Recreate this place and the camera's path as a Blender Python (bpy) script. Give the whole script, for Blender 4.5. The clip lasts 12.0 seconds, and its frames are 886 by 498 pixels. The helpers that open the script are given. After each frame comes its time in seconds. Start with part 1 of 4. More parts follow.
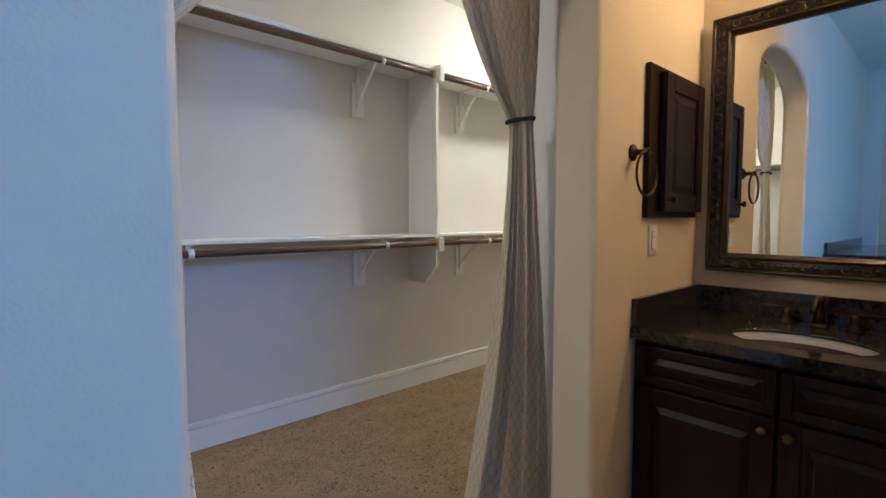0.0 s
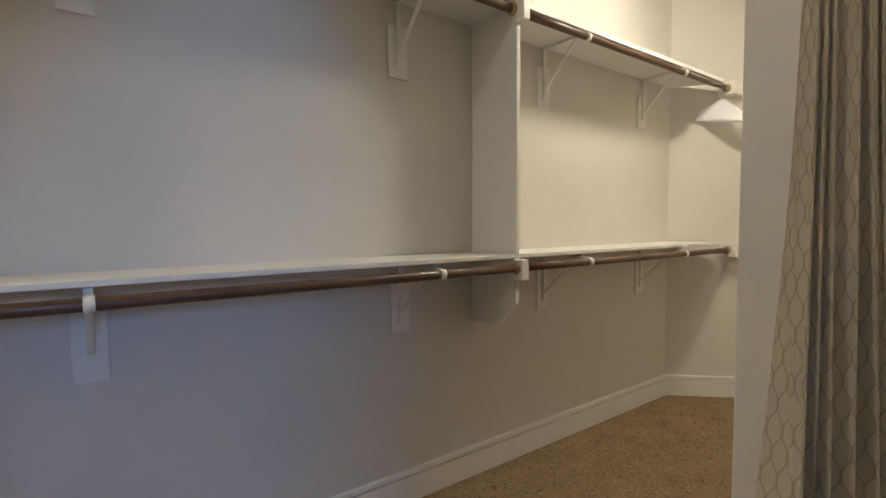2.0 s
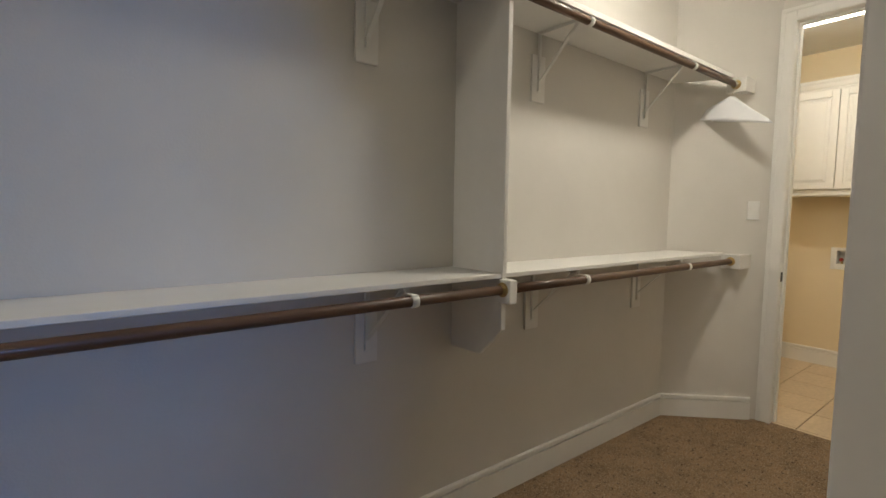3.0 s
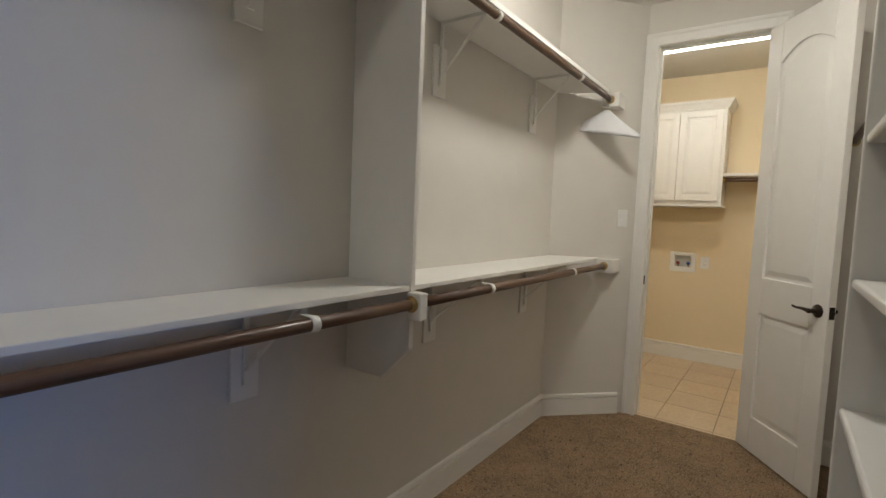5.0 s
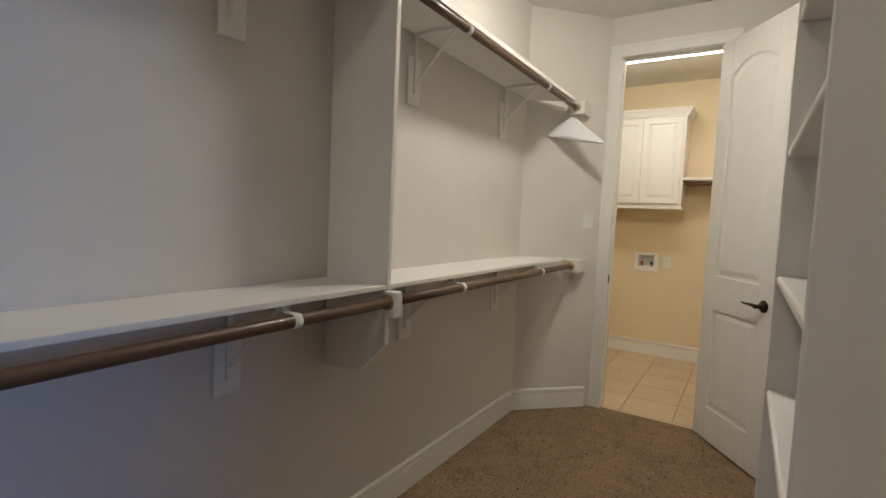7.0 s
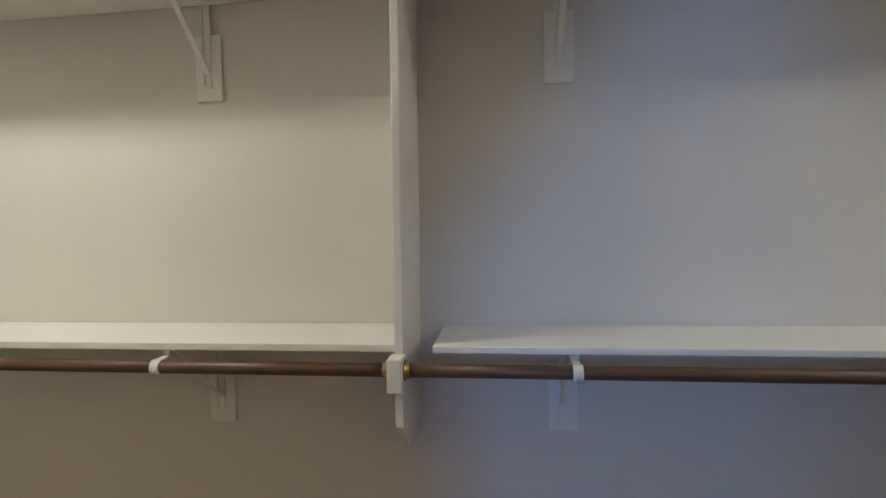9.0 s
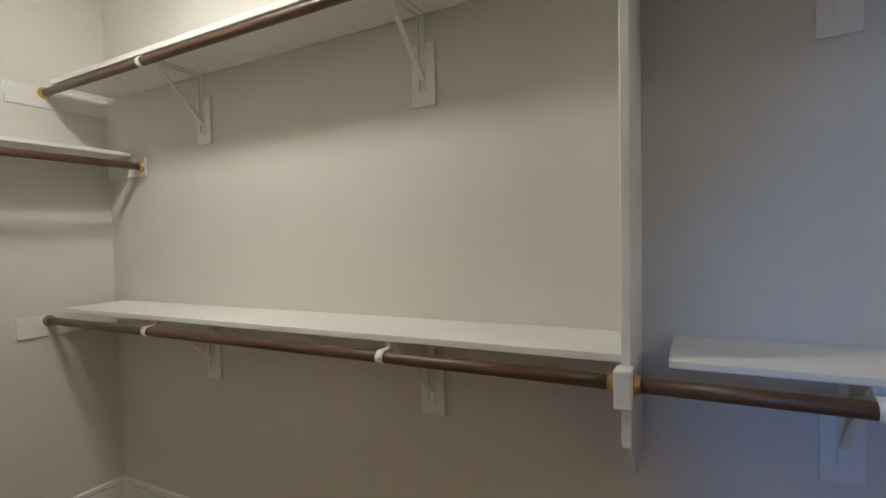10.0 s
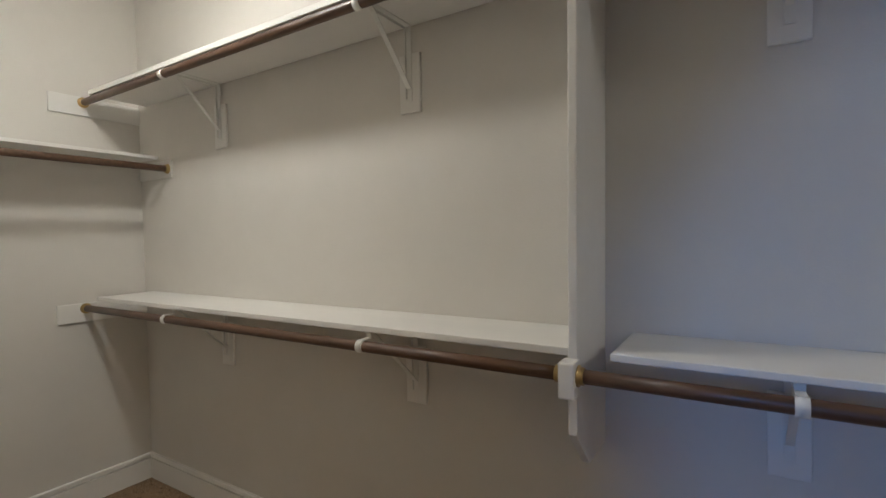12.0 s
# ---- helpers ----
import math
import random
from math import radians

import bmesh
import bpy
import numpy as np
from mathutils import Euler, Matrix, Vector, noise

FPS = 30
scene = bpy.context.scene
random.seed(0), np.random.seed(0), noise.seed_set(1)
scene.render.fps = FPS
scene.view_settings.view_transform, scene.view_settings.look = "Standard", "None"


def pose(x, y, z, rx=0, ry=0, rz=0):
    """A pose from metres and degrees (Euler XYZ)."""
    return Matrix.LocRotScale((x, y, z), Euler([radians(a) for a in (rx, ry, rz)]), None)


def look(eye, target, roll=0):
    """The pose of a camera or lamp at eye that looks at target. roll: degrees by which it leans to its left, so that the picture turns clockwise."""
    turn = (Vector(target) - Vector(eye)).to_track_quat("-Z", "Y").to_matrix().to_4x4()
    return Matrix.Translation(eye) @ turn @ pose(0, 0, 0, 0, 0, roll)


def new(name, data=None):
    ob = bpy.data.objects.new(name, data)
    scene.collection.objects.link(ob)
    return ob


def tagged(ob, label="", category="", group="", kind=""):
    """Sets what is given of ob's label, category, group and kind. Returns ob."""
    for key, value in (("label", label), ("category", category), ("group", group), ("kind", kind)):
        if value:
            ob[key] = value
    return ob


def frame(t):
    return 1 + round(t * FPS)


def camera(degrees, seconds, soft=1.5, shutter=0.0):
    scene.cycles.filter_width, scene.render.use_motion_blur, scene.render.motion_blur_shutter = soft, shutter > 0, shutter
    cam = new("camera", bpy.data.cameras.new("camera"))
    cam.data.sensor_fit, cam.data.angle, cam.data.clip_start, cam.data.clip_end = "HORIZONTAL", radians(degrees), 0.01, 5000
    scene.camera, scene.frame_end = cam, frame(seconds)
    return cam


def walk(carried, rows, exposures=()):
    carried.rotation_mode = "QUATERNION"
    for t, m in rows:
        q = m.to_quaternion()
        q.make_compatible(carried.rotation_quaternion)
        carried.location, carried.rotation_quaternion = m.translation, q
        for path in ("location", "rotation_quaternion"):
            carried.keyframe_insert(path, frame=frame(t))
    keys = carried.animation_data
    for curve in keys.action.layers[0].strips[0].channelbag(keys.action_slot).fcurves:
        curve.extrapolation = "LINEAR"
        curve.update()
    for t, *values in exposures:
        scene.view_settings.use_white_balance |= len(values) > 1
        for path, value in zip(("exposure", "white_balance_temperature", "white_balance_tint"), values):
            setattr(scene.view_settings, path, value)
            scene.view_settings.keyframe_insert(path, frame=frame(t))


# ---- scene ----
cam = camera(85.3, 12.0)
PATH = [
    (0, (0.108, -0.038, 1.186), (1.454, 1.436, 1.06), 0.0),
    (0.5, (0.318, 0.211, 1.206), (1.598, 1.743, 1.082), -0.1),
    (1, (0.478, 0.428, 1.209), (1.709, 1.999, 1.082), -0.2),
    (1.5, (0.593, 0.624, 1.215), (1.793, 2.219, 1.093), 0.1),
    (2, (0.709, 0.852, 1.22), (1.907, 2.45, 1.112), -0.3),
    (2.5, (0.84, 0.988, 1.29), (2.06, 2.567, 1.15), 0.4),
    (4.5, (0.991, 1.263, 1.317), (2.389, 2.685, 1.172), 1.6),
    (5, (0.987, 1.334, 1.316), (2.615, 2.487, 1.176), 2.4),
    (5.5, (0.98, 1.341, 1.327), (2.721, 2.316, 1.192), 2.9),
    (6, (0.972, 1.344, 1.323), (2.76, 2.231, 1.197), 2.9),
    (6.5, (0.955, 1.321, 1.317), (2.752, 2.189, 1.197), 2.8),
    (8.3, (0.694, 1.152, 1.381), (1.144, 3.096, 1.247), -0.5),
    (8.5, (0.661, 1.136, 1.387), (0.901, 3.118, 1.27), -0.9),
    (9, (0.532, 1.091, 1.392), (0.296, 3.075, 1.302), -1.2),
    (9.5, (0.457, 1.103, 1.384), (-0.2, 2.991, 1.316), -1.6),
    (10, (0.408, 1.142, 1.376), (-0.517, 2.914, 1.32), -1.7),
    (10.5, (0.388, 1.171, 1.374), (-0.668, 2.869, 1.322), -1.7),
    (11, (0.464, 1.185, 1.385), (-0.636, 2.855, 1.336), -1.6),
    (11.5, (0.561, 1.168, 1.382), (-0.528, 2.845, 1.33), -1.4),
    (12, (0.62, 1.148, 1.373), (-0.438, 2.844, 1.315), -1.2),
]
walk(cam, [(t, look(eye, target, roll)) for t, eye, target, roll in PATH],
     exposures=[(0.0, 0.30, 6150, 7), (0.5, 0.14, 6650, 9), (1.0, 0.15, 7050, 9), (1.5, 0.06, 7400, 8), (2.5, -0.27, 6950, 6), (4.5, -0.49, 6300, 7), (6.5, -0.50, 6500, 8), (8.5, -0.21, 6600, 5), (9.5, -0.30, 6200, 5), (10.5, -0.50, 6100, 6), (12.0, -0.54, 6100, 7)])

# ---- world, sun and exposure ----
sky_world = bpy.data.worlds.new("sky")
scene.world = sky_world
sky_world.use_nodes = True
sky_nodes = sky_world.node_tree.nodes
sky = sky_nodes.new("ShaderNodeTexSky")
sky.sky_type, sky.sun_disc = "NISHITA", False
sky.sun_elevation, sky.sun_rotation = radians(50), radians(20)
sky_world.node_tree.links.new(sky.outputs[0], sky_nodes["Background"].inputs[0])
sky_nodes["Background"].inputs[1].default_value = 0.1

sun = new("sun", bpy.data.lights.new("sun", "SUN"))
sun.data.energy, sun.data.angle, sun.data.color = 3.0, radians(0.5), (1.0, 0.95, 0.88)
sun.matrix_world = pose(0, 0, 8, 40, 0, 160)

LAMP_CLOSET, LAMP_LAUNDRY, LAMP_VANITY, DAY = 126.0, 16.5, 98.0, 59.0

# daylight in the bathroom window's opening
day = new("daylight", bpy.data.lights.new("daylight", "AREA"))
day.data.shape, day.data.size, day.data.size_y = "RECTANGLE", 0.88, 0.72
day.data.energy, day.data.color = DAY, (0.125, 0.372, 1.0)
day.matrix_world = pose(0.25, -2.71, 2.05, 64, 0, 0)


# ---- materials ----
def material(name, colour, rough=0.6, metal=0.0, tint=None, scale=6.0, amount=0.5, grain=None, bump=0.0, bump_scale=200.0,
             stretch=(1, 1, 1), coat=0.0, emit=None, strength=0.0, random_tint=0.0, specular=0.5):
    m = bpy.data.materials.new(name)
    m.use_nodes = True
    n, l = m.node_tree.nodes, m.node_tree.links
    b = n["Principled BSDF"]
    b.inputs["Roughness"].default_value = rough
    b.inputs["Metallic"].default_value = metal
    b.inputs["Coat Weight"].default_value = coat
    b.inputs["Specular IOR Level"].default_value = specular
    b.inputs["Base Color"].default_value = (*colour, 1)
    co = n.new("ShaderNodeTexCoord")
    mp = n.new("ShaderNodeMapping")
    mp.inputs["Scale"].default_value = stretch
    l.new(co.outputs["Object"], mp.inputs[0])
    last = None
    if tint:
        a = n.new("ShaderNodeTexNoise")
        a.inputs["Scale"].default_value, a.inputs["Detail"].default_value, a.inputs["Roughness"].default_value = scale, 6, 0.65
        l.new(mp.outputs[0], a.inputs[0])
        r = n.new("ShaderNodeValToRGB")
        r.color_ramp.elements[0].position, r.color_ramp.elements[1].position = 0.5 - amount / 2, 0.5 + amount / 2
        r.color_ramp.elements[0].color, r.color_ramp.elements[1].color = (*colour, 1), (*tint, 1)
        l.new(a.outputs[0], r.inputs[0])
        last = r.outputs[0]
        if grain:
            g = n.new("ShaderNodeTexNoise")
            g.inputs["Scale"].default_value, g.inputs["Detail"].default_value = grain[0], 4
            l.new(mp.outputs[0], g.inputs[0])
            mx = n.new("ShaderNodeMix")
            mx.data_type, mx.blend_type = "RGBA", "MULTIPLY"
            ramp = n.new("ShaderNodeValToRGB")
            ramp.color_ramp.elements[0].position, ramp.color_ramp.elements[1].position = 0.35, 0.65
            ramp.color_ramp.elements[0].color = (1 - grain[1],) * 3 + (1,)
            ramp.color_ramp.elements[1].color = (1, 1, 1, 1)
            l.new(g.outputs[0], ramp.inputs[0])
            mx.inputs[0].default_value = 1.0
            l.new(last, mx.inputs[6])
            l.new(ramp.outputs[0], mx.inputs[7])
            last = mx.outputs[2]
        if random_tint:
            oi = n.new("ShaderNodeObjectInfo")
            hs = n.new("ShaderNodeHueSaturation")
            mr = n.new("ShaderNodeMapRange")
            mr.inputs[3].default_value, mr.inputs[4].default_value = 1 - random_tint, 1 + random_tint
            l.new(oi.outputs["Random"], mr.inputs[0])
            l.new(mr.outputs[0], hs.inputs["Value"])
            l.new(last, hs.inputs["Color"])
            last = hs.outputs[0]
        l.new(last, b.inputs["Base Color"])
    if bump:
        k = n.new("ShaderNodeTexNoise")
        k.inputs["Scale"].default_value, k.inputs["Detail"].default_value = bump_scale, 3
        l.new(mp.outputs[0], k.inputs[0])
        u = n.new("ShaderNodeBump")
        u.inputs["Strength"].default_value, u.inputs["Distance"].default_value = bump, 0.002
        l.new(k.outputs[0], u.inputs["Height"])
        l.new(u.outputs[0], b.inputs["Normal"])
    if emit:
        b.inputs["Emission Color"].default_value = (*emit, 1)
        b.inputs["Emission Strength"].default_value = strength
    return m


CLOSET_WALL = material("closet_wall_paint", (0.665, 0.632, 0.58), 0.75, tint=(0.715, 0.682, 0.63), scale=2.5, bump=0.25, bump_scale=160)
BATH_WALL = material("bath_wall_paint", (0.69, 0.585, 0.44), 0.75, tint=(0.74, 0.63, 0.475), scale=2.5, bump=0.3, bump_scale=140)
LAUNDRY_WALL = material("laundry_wall_paint", (0.79, 0.665, 0.46), 0.75, tint=(0.83, 0.705, 0.50), scale=2.5, bump=0.25, bump_scale=160)
CEILING = material("ceiling_paint", (0.74, 0.72, 0.67), 0.85, tint=(0.79, 0.77, 0.72), scale=3, bump=0.4, bump_scale=120)
TRIM = material("white_enamel", (0.80, 0.78, 0.74), 0.35, tint=(0.84, 0.82, 0.78), scale=9, bump=0.05, bump_scale=60)
SHELF = material("shelf_paint", (0.78, 0.76, 0.72), 0.42, tint=(0.83, 0.81, 0.77), scale=7, stretch=(0.3, 1, 1), bump=0.08, bump_scale=80)
ROD = material("stained_rod_wood", (0.085, 0.040, 0.021), 0.42, tint=(0.155, 0.082, 0.047), scale=30, stretch=(0.06, 1, 1), grain=(90, 0.35), bump=0.06, bump_scale=90, coat=0.15)
BRASS = material("brass", (0.58, 0.43, 0.20), 0.32, 1.0, tint=(0.46, 0.33, 0.15), scale=40)
PLASTIC = material("white_plastic", (0.80, 0.79, 0.76), 0.4, tint=(0.84, 0.83, 0.80), scale=30)
BRACKET = material("white_enamelled_steel", (0.78, 0.77, 0.73), 0.4, tint=(0.82, 0.81, 0.77), scale=25)
CARPET = material("carpet", (0.33, 0.235, 0.155), 0.95, tint=(0.45, 0.34, 0.235), scale=38, amount=0.45, grain=(170, 0.55), bump=1.0, bump_scale=150, specular=0.1)
TILE = material("floor_tile", (0.60, 0.46, 0.30), 0.4, tint=(0.69, 0.545, 0.375), scale=5, grain=(40, 0.12), bump=0.1, bump_scale=50, random_tint=0.05)
GROUT = material("grout", (0.34, 0.27, 0.195), 0.9, tint=(0.41, 0.33, 0.245), scale=40)
BLACK_IRON = material("oil_rubbed_bronze", (0.025, 0.018, 0.014), 0.38, 0.8, tint=(0.05, 0.033, 0.022), scale=30)
DARK_WOOD = material("dark_stained_wood", (0.008, 0.0034, 0.0018), 0.42, tint=(0.024, 0.0085, 0.004), scale=14, stretch=(1, 1, 0.12), grain=(60, 0.4), specular=0.2)
GRANITE = material("dark_granite", (0.012, 0.010, 0.009), 0.14, tint=(0.07, 0.052, 0.038), scale=24, amount=0.5, grain=(70, 0.6), coat=0.3)
PORCELAIN = material("porcelain", (0.82, 0.80, 0.76), 0.12, tint=(0.85, 0.83, 0.79), scale=10, coat=0.4)
MIRROR = material("mirror_glass", (0.88, 0.9, 0.88), 0.02, 1.0)
FRAME = material("carved_bronze_frame", (0.02, 0.013, 0.008), 0.35, 0.25, tint=(0.06, 0.04, 0.022), scale=35)
GILT = material("rubbed_gilt", (0.028, 0.018, 0.010), 0.34, 0.6, tint=(0.20, 0.135, 0.065), scale=55, amount=0.3)
PAPER = material("white_paper", (0.82, 0.82, 0.84), 0.7, tint=(0.86, 0.86, 0.87), scale=12)
WIRE = material("hanger_wire", (0.55, 0.5, 0.42), 0.35, 0.9, tint=(0.6, 0.55, 0.45), scale=30)
DIFFUSER = material("lit_glass", (0.9, 0.88, 0.82), 0.4, emit=(1.0, 0.935, 0.845), strength=LAMP_CLOSET)
TUBE = material("lit_diffuser", (0.9, 0.9, 0.86), 0.4, emit=(1.0, 0.95, 0.87), strength=LAMP_LAUNDRY)
SHADE = material("lit_shade", (0.9, 0.86, 0.78), 0.4, emit=(1.0, 0.70, 0.40), strength=LAMP_VANITY)
RED_VALVE = material("red_valve", (0.45, 0.05, 0.04), 0.4)
BLUE_VALVE = material("blue_valve", (0.05, 0.08, 0.3), 0.4)
# near-black that paints the shade of small gaps and holes
DARK = material("recess_shade", (0.03, 0.03, 0.03), 0.6)
GLASS = material("obscure_glass", (0.9, 0.95, 1.0), 0.25, emit=None)
GLASS.node_tree.nodes["Principled BSDF"].inputs["Transmission Weight"].default_value = 1.0


# ---- mesh helpers ----
def bm_box(x0, x1, y0, y1, z0, z1, bevel=0.0, segments=2, bm=None):
    own = bmesh.new()
    bmesh.ops.create_cube(own, size=1.0)
    bmesh.ops.scale(own, vec=(x1 - x0, y1 - y0, z1 - z0), verts=own.verts)
    bmesh.ops.translate(own, vec=((x0 + x1) / 2, (y0 + y1) / 2, (z0 + z1) / 2), verts=own.verts)
    if bevel:
        bmesh.ops.bevel(own, geom=own.edges[:], offset=bevel, segments=segments, profile=0.5, affect="EDGES")
    return join(bm, own)


def join(bm, own):
    if bm is None:
        return own
    tmp = bpy.data.meshes.new("tmp")
    own.to_mesh(tmp)
    own.free()
    bm.from_mesh(tmp)
    bpy.data.meshes.remove(tmp)
    return bm


def bm_prism(points, d0, d1, axis="z", bevel=0.0, bm=None, segments=2):
    """A polygon given in the two other axes (x,y for z; y,z for x; x,z for y), swept from d0 to d1 along axis."""
    own = bmesh.new()

    def at(p, d):
        return {"z": (p[0], p[1], d), "x": (d, p[0], p[1]), "y": (p[0], d, p[1])}[axis]
    low = [own.verts.new(at(p, d0)) for p in points]
    top = [own.verts.new(at(p, d1)) for p in points]
    own.faces.new(low), own.faces.new(top)
    for i in range(len(points)):
        j = (i + 1) % len(points)
        own.faces.new((low[i], low[j], top[j], top[i]))
    bmesh.ops.recalc_face_normals(own, faces=own.faces)
    if bevel:
        bmesh.ops.bevel(own, geom=own.edges[:], offset=bevel, segments=segments, profile=0.5, affect="EDGES")
    return join(bm, own)


def bm_tube(points, r, sides=16, bm=None, caps=True):
    """A round tube along points; r may be one radius or one for each point."""
    own = bmesh.new()
    pts = [Vector(p) for p in points]
    radii = r if isinstance(r, (list, tuple)) else [r] * len(pts)
    rings, side = [], None
    for i, p in enumerate(pts):
        way = (pts[min(i + 1, len(pts) - 1)] - pts[max(i - 1, 0)]).normalized()
        if side is None:
            side = way.orthogonal().normalized()
        side = (side - way * side.dot(way)).normalized()
        up = way.cross(side)
        rings.append([own.verts.new(p + radii[i] * (math.cos(a) * side + math.sin(a) * up)) for a in (2 * math.pi * k / sides for k in range(sides))])
    for a, b in zip(rings, rings[1:]):
        for k in range(sides):
            own.faces.new((a[k], a[(k + 1) % sides], b[(k + 1) % sides], b[k])).smooth = True
    if caps:
        own.faces.new(rings[0]), own.faces.new(rings[-1])
    bmesh.ops.recalc_face_normals(own, faces=own.faces)
    return join(bm, own)


def bm_lathe(profile, centre, axis, sides=24, bm=None):
    """Turned: (radius, height) pairs about a line through centre along axis."""
    own = bmesh.new()
    turn = Vector(axis).normalized().to_track_quat("Z", "Y").to_matrix()
    rings = [[own.verts.new(Vector(centre) + turn @ Vector((r * math.cos(2 * math.pi * k / sides), r * math.sin(2 * math.pi * k / sides), h)))
              for k in range(sides)] for r, h in profile]
    for a, b in zip(rings, rings[1:]):
        for k in range(sides):
            own.faces.new((a[k], a[(k + 1) % sides], b[(k + 1) % sides], b[k])).smooth = True
    own.faces.new(rings[0]), own.faces.new(rings[-1])
    bmesh.ops.recalc_face_normals(own, faces=own.faces)
    return join(bm, own)


def mesh_object(name, bm, mat):
    me = bpy.data.meshes.new(name)
    bm.to_mesh(me)
    bm.free()
    me.materials.append(mat)
    return new(name, me)


def part(name, bm, mat, parent, label=""):
    ob = mesh_object(name, bm, mat)
    ob.parent = parent
    ob.matrix_parent_inverse = parent.matrix_world.inverted()
    if label:
        ob["label"] = label
    return ob


def thing(name, at, label, category, group=""):
    ob = new(name)
    ob.empty_display_size = 0.1
    ob.matrix_world = Matrix.Translation(at)
    return tagged(ob, label, category, group)


def structure(name, bm, mat, label, category="wall"):
    return tagged(mesh_object(name, bm, mat), label, category, kind="structure")


# ---- plan ----
NORTH = 2.592            # long closet wall
WEST, EAST = -2.318, 4.408   # closet ends
SOUTH = 0.93             # closet side of the wall to the bathroom
BATH = 0.77              # bathroom side of that wall
CEIL = 2.75
OPEN_L, OPEN_R = 0.313, 1.500   # arched opening
DIAG_A, DIAG_B = (3.966, 2.592), (4.408, 2.165)
VANITY_WALL = 2.355
DOOR_L, DOOR_R, DOOR_H = 2.090, 1.468, 2.474

# floors
structure("floor_closet", bm_prism([(WEST - 0.1, BATH + 0.08), (EAST + 0.02, BATH + 0.08), (EAST + 0.02, DIAG_B[1] + 0.03), (DIAG_A[0] + 0.05, NORTH + 0.05), (WEST - 0.1, NORTH + 0.05)], -0.1, 0.0), CARPET,
          "tan and brown cut-pile carpet over the closet floor", "carpet")
structure("floor_bathroom", bm_box(-2.6, 2.45, -2.9, BATH + 0.08, -0.1, -0.004), TILE, "beige tiled bathroom floor", "floor")

# north wall with its diagonal end
structure("wall_north", bm_box(WEST - 0.12, DIAG_A[0] + 0.2, NORTH, NORTH + 0.12, 0, CEIL), CLOSET_WALL, "long off-white painted closet wall with light orange-peel texture")
diag = Vector((DIAG_B[0] - DIAG_A[0], DIAG_B[1] - DIAG_A[1], 0))
DL = diag.length
DU = diag.normalized()
DN = Vector((DU.y, -DU.x, 0))      # into the room
if DN.dot(Vector((0, 0, 0)) - Vector((DIAG_A[0], DIAG_A[1], 0))) < 0:
    DN = -DN


def on_diag(s, out):
    v = Vector((DIAG_A[0], DIAG_A[1], 0)) + DU * s + DN * out
    return (v.x, v.y)


structure("wall_northeast", bm_prism([on_diag(-0.01, 0), on_diag(DL + 0.01, 0), on_diag(DL + 0.01, -0.1), on_diag(-0.01, -0.1)], 0, CEIL), CLOSET_WALL, "short diagonal off-white closet wall beside the laundry door")
structure("wall_west", bm_box(WEST - 0.12, WEST, SOUTH - 0.3, NORTH, 0, CEIL), CLOSET_WALL, "off-white painted closet end wall")


def wall_with_hole(x0, x1, y0, y1, z1, a0, a1, top, axis, arch=0.0, steps=20):
    """A wall along axis from x0 to x1, thick y0..y1, with an opening a0..a1 up to top, its head an arch that rises by arch."""
    def line(flip):
        pts = [(x0, 0), (a0, 0), (a0, top)]
        if arch:
            half, mid = (a1 - a0) / 2, (a0 + a1) / 2
            pts += [(mid - half * math.cos(math.pi * k / steps), top + arch * math.sin(math.pi * k / steps)) for k in range(1, steps)]
        pts += [(a1, top), (a1, 0), (x1, 0), (x1, z1), (x0, z1)]
        return pts
    return bm_prism(line(0), y0, y1, axis)


def holed_wall(x0, x1, u0, u1, v0, v1, a0, a1, b0, b1, along="y"):
    """A slab x0..x1 thick, u0..u1 long, v0..v1 high, with a hole a0..a1 by b0..b1 right through."""
    own = bmesh.new()

    def at(d, u, v):
        return (d, u, v) if along == "y" else (u, d, v)
    rings = [[own.verts.new(at(d, u, v)) for u, v in r] for d in (x0, x1) for r in (((u0, v0), (u1, v0), (u1, v1), (u0, v1)), ((a0, b0), (a1, b0), (a1, b1), (a0, b1)))]
    for p, q in ((0, 1), (2, 3), (0, 2), (1, 3)):
        for k in range(4):
            own.faces.new((rings[p][k], rings[p][(k + 1) % 4], rings[q][(k + 1) % 4], rings[q][k]))
    bmesh.ops.recalc_face_normals(own, faces=own.faces)
    return own


# wall between closet and bathroom, with its rounded arched opening
bm = wall_with_hole(WEST - 0.12, 2.50, BATH, SOUTH, CEIL, OPEN_L, OPEN_R, 1.98, "y", 0.24, 28)
edges = [e for e in bm.edges if abs(e.verts[0].co.y - e.verts[1].co.y) < 1e-5 and all(OPEN_L - 1e-4 < v.co.x < OPEN_R + 1e-4 for v in e.verts)]
bmesh.ops.bevel(bm, geom=edges, offset=0.024, segments=5, profile=0.5, affect="EDGES")
for f in bm.faces:
    f.smooth = False
structure("wall_south", bm, BATH_WALL, "beige wall with a round-edged arched opening")
structure("wall_south_east", bm_box(2.50, EAST, BATH - 0.14, BATH - 0.02, 0, CEIL), CLOSET_WALL, "off-white closet wall behind the shelf tower")
structure("wall_return", bm_box(2.44, 2.50, BATH - 0.02, BATH, 0, CEIL), CLOSET_WALL, "small off-white wall return")
# closet side of that wall carries the closet's paint
skin = wall_with_hole(WEST, 2.50, SOUTH, SOUTH + 0.004, CEIL, OPEN_L - 0.03, OPEN_R + 0.03, 1.98, "y", 0.27, 28)
structure("wall_south_closet_face", skin, CLOSET_WALL, "off-white paint on the closet side of the arch wall")

